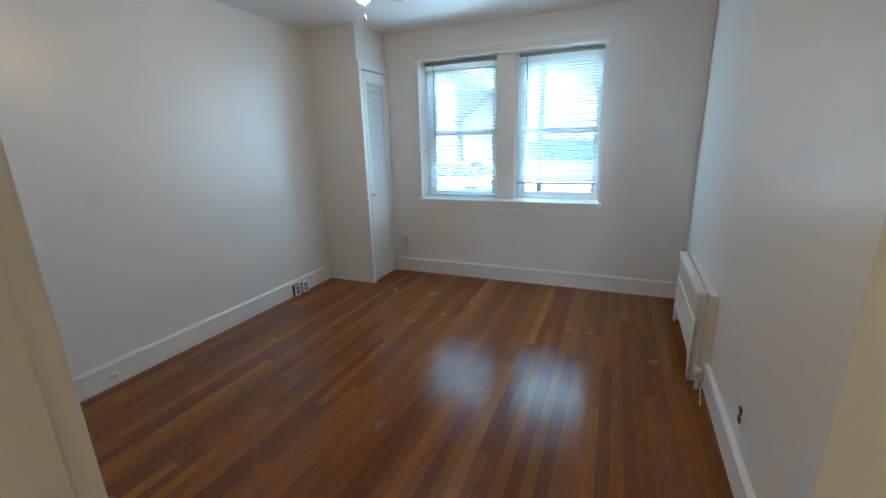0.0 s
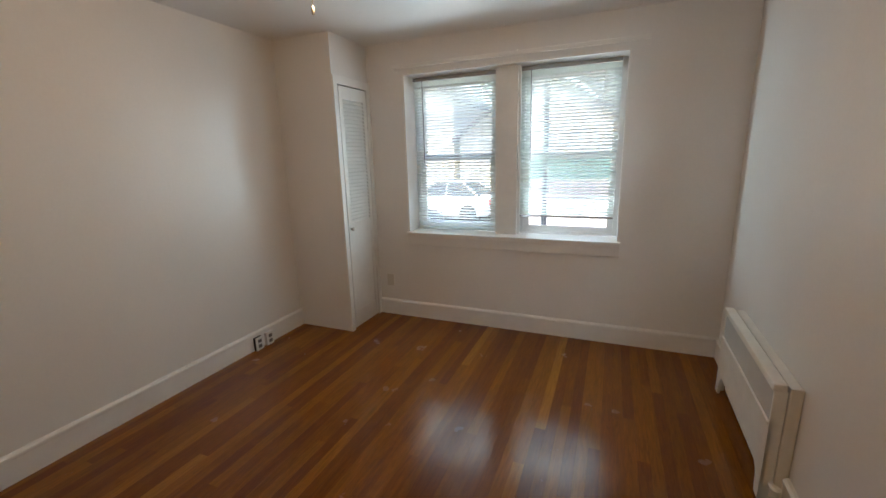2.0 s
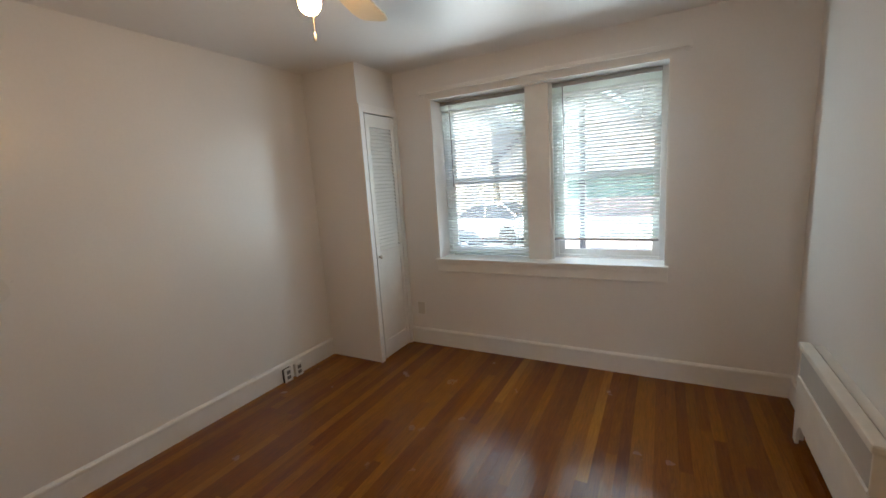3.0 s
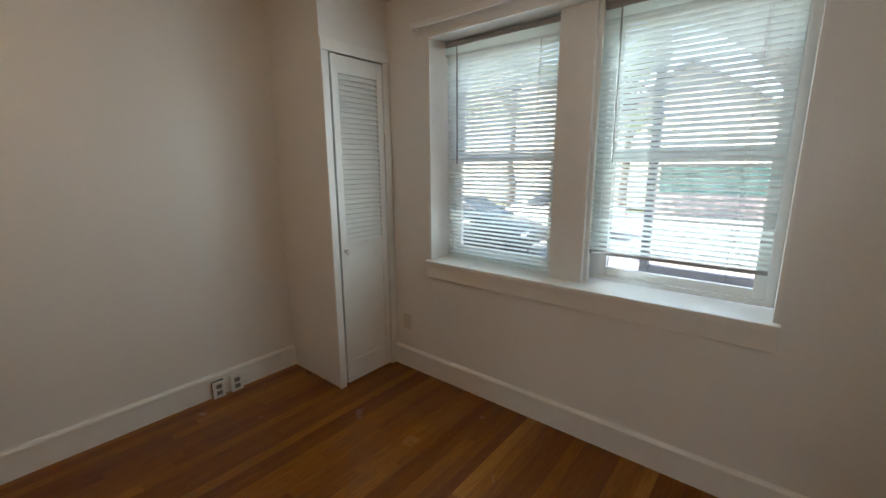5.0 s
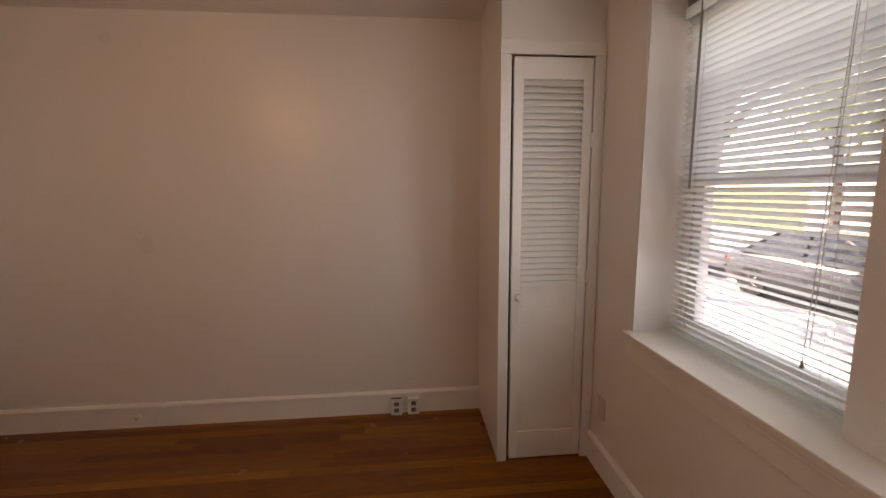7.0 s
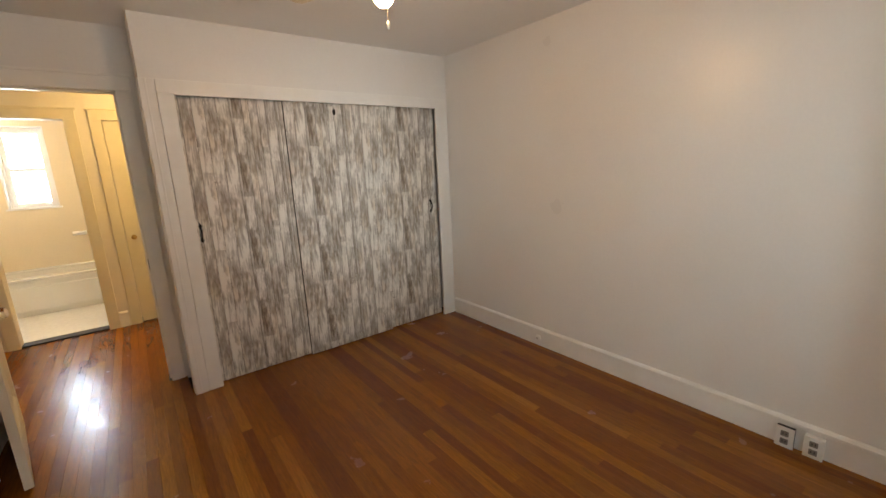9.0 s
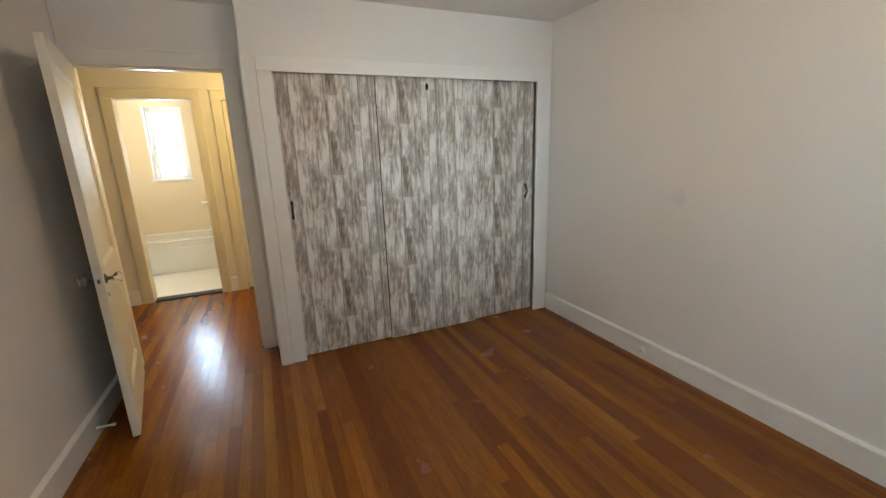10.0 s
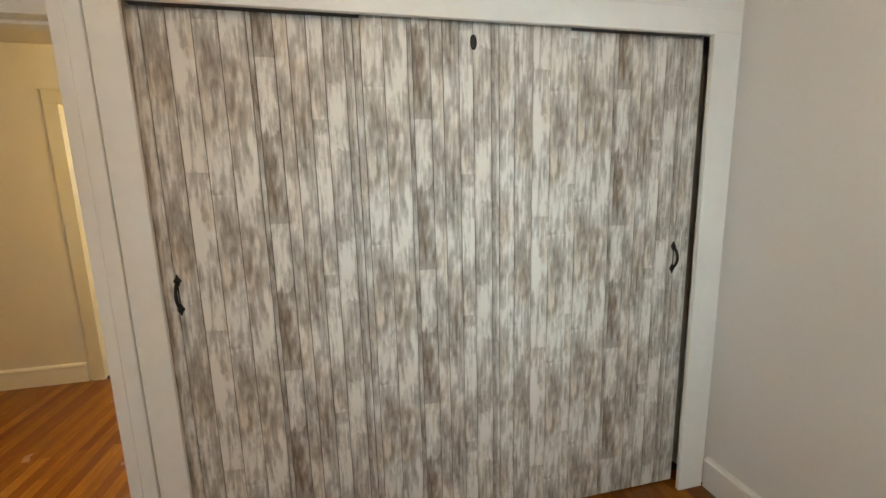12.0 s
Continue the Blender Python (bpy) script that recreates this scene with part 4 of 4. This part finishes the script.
# ---- bathroom ----
bl_ = thing("bath_ceiling_lamp", "flush warm-lit glass ceiling lamp in the bathroom", "ceiling lamp", (1.1, -2.35, H))
part("base", lathe([(0.11, 0), (0.11, -0.02), (0.09, -0.03)], 24), M_STEEL, bl_, "", True)
part("bowl", lathe([(0.10, -0.02), (0.115, -0.05), (0.09, -0.085), (0.04, -0.10), (0.004, -0.102)], 28), M_BATHGLASS, bl_, "lit glass bowl", True)
point_lamp("bath_lamp", (1.1, -2.35, H - 0.2), BATH_LAMP, (1.0, 0.82, 0.56), 0.08)
tub = thing("bathtub", "white enamelled built-in bathtub under the window", "bathtub", ((BX0 + BX1) / 2, (BATH_FAR - 2.84) / 2, 0.012))
tw, td = (BX1 - BX0) / 2, (2.84 + BATH_FAR) / -2
part("apron", box(-tw, tw, td - 0.03, td, 0, 0.40, 0.01), M_TUB, tub)
part("apron_panel", box(-tw + 0.08, tw - 0.08, td, td + 0.008, 0.06, 0.33, 0.006), M_TUB, tub)
part("rim", boxes((-tw, tw, td - 0.09, td + 0.01, 0.40, 0.43), (-tw, tw, -td, -td + 0.06, 0.40, 0.43), (-tw, -tw + 0.08, -td + 0.06, td - 0.09, 0.40, 0.43), (tw - 0.08, tw, -td + 0.06, td - 0.09, 0.40, 0.43), bevel=0.008), M_TUB, tub)
part("basin", boxes((-tw + 0.08, tw - 0.08, -td + 0.06, td - 0.09, 0.05, 0.08), (-tw + 0.07, tw - 0.07, -td + 0.04, -td + 0.06, 0.08, 0.40), (-tw + 0.06, -tw + 0.08, -td + 0.06, td - 0.09, 0.08, 0.40)), M_TUB, tub)
soap = thing("soap_dish", "white ceramic soap dish with chrome bar on the tiles", "soap dish", (0.45, BATH_FAR, 0.80))
part("dish", box(-0.07, 0.07, 0, 0.05, 0, 0.05, 0.01), M_TUB, soap)
part("bar", tube((-0.06, 0.055, 0.03), (0.06, 0.055, 0.03), 0.006), M_STEEL, soap)
van = thing("bathroom_vanity", "white painted vanity cabinet with chrome handles beside the tub", "vanity", (1.45, -2.54, 0.012))
part("body", box(-0.24, 0.24, -0.25, 0.25, 0.06, 0.80, 0.004), M_TUB, van)
part("counter", box(-0.26, 0.25, -0.27, 0.27, 0.80, 0.835, 0.006), M_TUB, van)
part("plinth", box(-0.2, 0.24, -0.24, 0.24, 0, 0.06), M_TUB, van)
for a_, b_ in ((-0.235, -0.005), (0.005, 0.235)):
    dr_ = part("cabinet_door", box(-0.256, -0.24, a_, b_, 0.09, 0.66, 0.004), M_TUB, van)
    part("handle", tube((-0.275, (a_ + b_) / 2, 0.32), (-0.275, (a_ + b_) / 2, 0.42), 0.006), M_STEEL, dr_)
part("drawer", box(-0.256, -0.24, -0.235, 0.235, 0.67, 0.785, 0.004), M_TUB, van)

# ---- outside ----
GZ = -0.8
setting("ground", box(-400, 400, N + 0.32, 600, GZ - 0.4, GZ - 0.12), M_LAWN, "grassy ground reaching the horizon")
setting("ground_south", box(-400, 400, -400, BATH_FAR - 0.2, GZ - 0.3, GZ - 0.02), M_GRASS, "grassy ground behind the house")
setting("pavement", box(-60, 60, 7.6, 10.0, GZ - 0.1, GZ + 0.02), M_CONCRETE, "pale concrete pavement")
setting("kerb", box(-60, 60, 10.0, 10.15, GZ - 0.2, GZ + 0.02, 0.02), M_CONCRETE, "concrete kerb")
setting("road", box(-60, 60, 10.15, 19.0, GZ - 0.2, GZ - 0.1), M_ASPHALT, "pale worn concrete street in full sun")
setting("pavement_far", box(-60, 60, 19.0, 22.0, GZ - 0.1, GZ + 0.02), M_CONCRETE, "pale concrete pavement")
setting("forecourt", box(-20, 20, N + 0.33, 7.6, GZ - 0.1, GZ), M_CONCRETE, "pale concrete forecourt")
# unseen shell added round the rooms; its height sets the shadow on the forecourt
setting("wall_outside", boxes((-9, W - 0.12, N, N + 0.32, GZ, 3.2), (E + 0.12, 9, N, N + 0.32, GZ, 3.2), (W - 0.12, E + 0.12, N, N + 0.32, H + 0.12, 3.2), (W - 0.12, E + 0.12, N + 0.02, N + 0.3, GZ, -0.021)), M_BRICK, "unseen red brick outer wall added to close off the building")
setting("roof", box(-9, 9, -8, N + 0.4, 3.2, 3.35), M_ROOF, "unseen flat roof added to keep sun and sky out")


def wheel(parent, x, y, side):
    w = part("wheel", lathe([(0.20, -0.1), (0.32, -0.1), (0.335, -0.06), (0.335, 0.06), (0.32, 0.1), (0.20, 0.1)], 28, "Y"), M_TYRE, parent, "black tyre")
    w.matrix_basis = pose(x, y, 0.335)
    bm = lathe([(0.205, -0.04), (0.20, 0.05), (0.06, 0.06), (0.02, 0.065)], 20, "Y")
    for k in range(5):
        a = k * 2 * math.pi / 5
        add_tube(bm, (0.04 * math.cos(a), 0.07, 0.04 * math.sin(a)), (0.19 * math.cos(a), 0.085, 0.19 * math.sin(a)), 0.03, 0.022, 8)
    r = part("rim", bm, M_RIM, w)
    if side < 0:
        r.matrix_basis = pose(0, 0, 0, 0, 0, 180)


def car(place, turn, paint, label):
    """Saloon car, nose towards +x."""
    c = thing("parked_car", label, "car", place, "cars parked in the street", turn)
    # body sections: x, half width, sill height, shoulder height
    bm = bmesh.new()
    rings = []
    for x, hw, lo, hi in ((-2.2, 0.62, 0.42, 0.78), (-2.1, 0.78, 0.3, 0.93), (-1.7, 0.86, 0.22, 0.97), (-0.9, 0.9, 0.2, 0.98), (0.0, 0.9, 0.2, 0.95), (0.8, 0.89, 0.2, 0.92), (1.5, 0.87, 0.22, 0.86), (2.0, 0.78, 0.26, 0.74), (2.2, 0.6, 0.34, 0.6)):
        sec = []
        for u, v in ((-1.0, 0.15), (-1.0, 0.6), (-0.94, 0.85), (-0.78, 1.0), (0, 1.03), (0.78, 1.0), (0.94, 0.85), (1.0, 0.6), (1.0, 0.15), (0.9, 0.0), (-0.9, 0.0)):
            sec.append(bm.verts.new((x, u * hw, lo + v * (hi - lo))))
        rings.append(sec)
    for a, b in zip(rings, rings[1:]):
        for k in range(len(a)):
            j = (k + 1) % len(a)
            bm.faces.new((a[k], a[j], b[j], b[k]))
    bm.faces.new(rings[0])
    bm.faces.new(rings[-1])
    bmesh.ops.recalc_face_normals(bm, faces=bm.faces)
    part("body", bm, paint, c, "", True)
    bm = bmesh.new()
    low = [(-1.75, 0.78), (0.95, 0.76)]
    top = [(-1.05, 0.58), (0.15, 0.60)]
    v0 = [bm.verts.new((x, s * w, 0.94)) for x, w in low for s in (-1, 1)]
    v1 = [bm.verts.new((x, s * w, 1.42)) for x, w in top for s in (-1, 1)]
    for q in ((0, 1, 3, 2),):
        bm.faces.new([v1[i] for i in q])
    for i, j in ((0, 1), (1, 3), (3, 2), (2, 0)):
        bm.faces.new((v0[i], v0[j], v1[j], v1[i]))
    bmesh.ops.recalc_face_normals(bm, faces=bm.faces)
    part("window_glass", bm, M_DARKGLASS, c, "dark tinted glass")
    part("roof", box(-1.08, 0.18, -0.58, 0.58, 1.405, 1.445, 0.015), paint, c)
    for s in (-1, 1):
        for a, b in (((-1.75, 0.785, 0.94), (-1.05, 0.59, 1.42)), ((0.95, 0.765, 0.94), (0.15, 0.605, 1.42)), ((-0.4, 0.79, 0.94), (-0.42, 0.605, 1.42))):
            part("pillar", tube((a[0], s * a[1], a[2]), (b[0], s * b[1], b[2]), 0.03, seg=6), paint, c)
        part("headlight", box(1.98, 2.12, s * 0.6 - 0.14, s * 0.6 + 0.14, 0.55, 0.68, 0.03), M_VINYL, c, "clear headlight")
        part("tail_light", box(-2.2, -2.1, s * 0.58 - 0.16, s * 0.58 + 0.16, 0.68, 0.84, 0.03), M_REDLAMP, c, "red tail light")
        part("mirror", box(0.6, 0.75, s * 0.93 - 0.08, s * 0.93 + 0.08, 0.95, 1.07, 0.03), paint, c)
        for x in (-1.35, 1.35):
            wheel(c, x, s * 0.8, s)
    return c


car((-6.0, 15.7, GZ - 0.1), 172, M_WHITECAR, "white saloon car parked along the far kerb")
car((-6.9, 11.6, GZ - 0.1), 5, M_GREYCAR, "dark grey saloon car parked by the near kerb")
car((-12.4, 11.6, GZ - 0.1), 3, M_WHITECAR, "pale car parked behind the dark one")


def tree(place, height, spread, seed, label, leaves=90):
    rng = random.Random(seed)
    t = thing("tree", label, "tree", place, "street trees")
    bm = bmesh.new()
    pts = [Vector((0, 0, -0.05))]
    for k in range(5):
        pts.append(pts[-1] + Vector((rng.uniform(-0.15, 0.15), rng.uniform(-0.15, 0.15), height * 0.12)))
    for k in range(5):
        add_tube(bm, pts[k], pts[k + 1], 0.2 - 0.02 * k, 0.18 - 0.02 * k, 10)
    tips = []
    for k in range(9):
        base = pts[rng.randint(3, 5)]
        a = rng.uniform(0, 6.28)
        mid = base + Vector((math.cos(a) * spread * 0.4, math.sin(a) * spread * 0.4, height * rng.uniform(0.1, 0.25)))
        tip = mid + Vector((math.cos(a) * spread * 0.4, math.sin(a) * spread * 0.4, height * rng.uniform(0.0, 0.2)))
        add_tube(bm, base, mid, 0.08, 0.05, 7)
        add_tube(bm, mid, tip, 0.05, 0.02, 6)
        tips += [mid, tip, (mid + tip) / 2]
    part("trunk", bm, M_BARK, t)
    verts, faces = [], []
    for c in tips:
        for k in range(leaves):
            p = c + Vector((rng.gauss(0, spread * 0.2), rng.gauss(0, spread * 0.2), rng.gauss(0, spread * 0.16)))
            e = Euler((rng.uniform(0, 6.28), rng.uniform(0, 6.28), 0)).to_matrix()
            s = rng.uniform(0.07, 0.14)
            i = len(verts)
            for q in ((-s, 0, 0), (0, -s * 0.6, 0.02), (s, 0, 0), (0, s * 0.6, 0.02)):
                verts.append(p + e @ Vector(q))
            faces.append((i, i + 1, i + 2, i + 3))
    me = bpy.data.meshes.new("crown")
    me.from_pydata([tuple(v) for v in verts], [], faces)
    me.materials.append(M_LEAF)
    crown = new("crown", me)
    crown.parent = t
    return t


tree((-5.1, 20.4, GZ), 8.5, 1.7, 1, "thinly leaved street tree letting the light through", 30)
tree((-10.8, 20.6, GZ), 9.5, 3.0, 2, "thinly leaved street tree letting the light through", 40)
tree((-15.5, 21.0, GZ), 9.0, 3.0, 3, "leafy street tree in full summer leaf")
tree((4.2, 21.2, GZ), 8.0, 2.6, 4, "leafy street tree beside the pale house")
tree((-8.0, 8.9, GZ), 8.5, 2.4, 5, "leafy street tree at the near pavement")


def house(x0, x1, y0, y1, wall_h, ridge, label, floors=(1.0, 3.7), count=4):
    h = thing("house", label, "house", ((x0 + x1) / 2, (y0 + y1) / 2, GZ - 0.05), "houses across the street")
    a, b = (x1 - x0) / 2, (y1 - y0) / 2
    part("wall", extrude_profile([(-a, 0), (a, 0), (a, wall_h), (0, ridge), (-a, wall_h)], "y", -b, b), M_FACADE, h)
    for s in (-1, 1):
        part("roof", extrude_profile([(s * (a + 0.4), wall_h - 0.35), (0, ridge + 0.02), (0, ridge + 0.22), (s * (a + 0.4), wall_h - 0.15)], "y", -b - 0.4, b + 0.4), M_ROOF, h)
    for z in floors:
        for k in range(count):
            u = -a + (k + 0.5) * 2 * a / count
            w = part("window", boxes((u - 0.55, u + 0.55, -b - 0.05, -b, z - 0.08, z), (u - 0.55, u - 0.47, -b - 0.04, -b, z, z + 1.4), (u + 0.47, u + 0.55, -b - 0.04, -b, z, z + 1.4), (u - 0.55, u + 0.55, -b - 0.04, -b, z + 1.4, z + 1.5)), M_VINYL, h)
            part("pane", box(u - 0.47, u + 0.47, -b - 0.015, -b + 0.01, z, z + 1.4), M_PALEPANE, w)
    for k in range(30):
        z = 0.25 + k * (wall_h - 0.3) / 30
        part("clapboard", box(-a - 0.005, a + 0.005, -b - 0.012, -b, z, z + 0.02), M_FACADE, h)
    return h


house(-8.6, 1.2, 24.5, 34, 3.5, 6.7, "low pale clapboard house with a gable across the street", (1.9,), 3)
house(-20.5, -9.2, 25, 35, 5.8, 9.6, "pale clapboard house with a gable across the street")
house(7, 17, 25, 35, 5.8, 9.4, "pale clapboard house with a gable across the street")
fence = thing("board_fence", "dark teal painted board fence standing on a low pale wall", "fence", (-0.6, 22.6, GZ))
for k in range(36):
    part("board", box(-3.6 + k * 0.2, -3.41 + k * 0.2, -0.01, 0.012, 0.98, 2.05 + 0.02 * (k % 3), 0.004), M_TEAL, fence)
for u_ in (-3.6, -1.8, 0.0, 1.8, 3.6):
    part("post", box(u_ - 0.05, u_ + 0.05, 0.03, 0.13, 0.95, 2.08, 0.006), M_TEAL, fence)
for z_ in (1.1, 1.8):
    part("rail", box(-3.6, 3.6, 0.012, 0.03, z_, z_ + 0.09, 0.004), M_TEAL, fence)
part("low_wall", box(-3.75, 3.75, -0.12, 0.2, 0.0, 0.95, 0.02), M_PINKWALL, fence, "pale pinkish rendered wall")

# porch outside the second window: slim posts, rail, raking spandrel under its roof edge
porch = thing("porch", "blue-grey painted porch with slim posts and arched spandrel", "porch", (-0.6, 5.05, GZ))
for u_, v_ in ((-0.045, 0.0), (-0.36, 0.16), (2.3, 0.0)):
    part("post", box(u_ - 0.026, u_ + 0.026, v_ - 0.03, v_ + 0.03, 0.12, 3.6, 0.005), M_POST, porch)
part("rail", box(-0.02, 2.275, -0.02, 0.02, 1.50, 1.56, 0.005), M_POST, porch)
part("deck", box(-0.5, 2.6, -0.4, 0.3, 0, 0.12, 0.01), M_POST, porch)
arch = [(-0.256, 3.6)] + [(-0.62 + 1.405 * math.sin(radians(q)), 1.86 + 1.405 * math.cos(radians(q))) for q in range(15, 91, 5)] + [(1.0, 1.86), (1.0, 3.6)]
part("spandrel", extrude_profile(arch, "y", 0.23, 0.28), M_POST, porch)

# ---- floorboards, last ----
bm_ = bmesh.new()
v_ = {}
for yy in (-0.5, 0.5):
    v_[yy] = [bm_.verts.new(p) for p in ((-0.02835, yy, -0.02), (-0.02835, yy, -0.0006), (-0.0280, yy, 0.0), (0.0280, yy, 0.0), (0.02835, yy, -0.0006), (0.02835, yy, -0.02))]
for k in range(5):
    bm_.faces.new((v_[-0.5][k], v_[-0.5][k + 1], v_[0.5][k + 1], v_[0.5][k]))
for yy in (-0.5, 0.5):
    bm_.faces.new(v_[yy])
bmesh.ops.recalc_face_normals(bm_, faces=bm_.faces)
board_mesh = mesh_of("floorboard", bm_, M_BOARD)
rng_ = random.Random(21)


def lay(x, y0, y1, cut):
    """One strip of boards from y0 to y1 with random butt joints."""
    y = y0
    while y < y1 - 0.01:
        step = rng_.uniform(*cut)
        if y1 - (y + step) < 0.35:
            step = y1 - y
        b = new("floorboard", board_mesh)
        b.parent = floor
        b.matrix_basis = Matrix.LocRotScale((x, y + step / 2, 0.0), None, (1, step, 1))
        y += step


x_ = W + 0.028
while x_ < E:
    inside = DOOR_X0 < x_ < DOOR_X1
    lay(x_, HALL_Y - 0.0 if inside else (0.0 if x_ > CLOSET_X else 0.245), N, (0.7, 2.3))
    x_ += 0.0568
x_ = W + 0.028 + 29 * 0.0568
while x_ < 2.6:
    if not DOOR_X0 < x_ < DOOR_X1:
        lay(x_, HALL_Y, -0.13, (0.8, 1.7))
    x_ += 0.0568
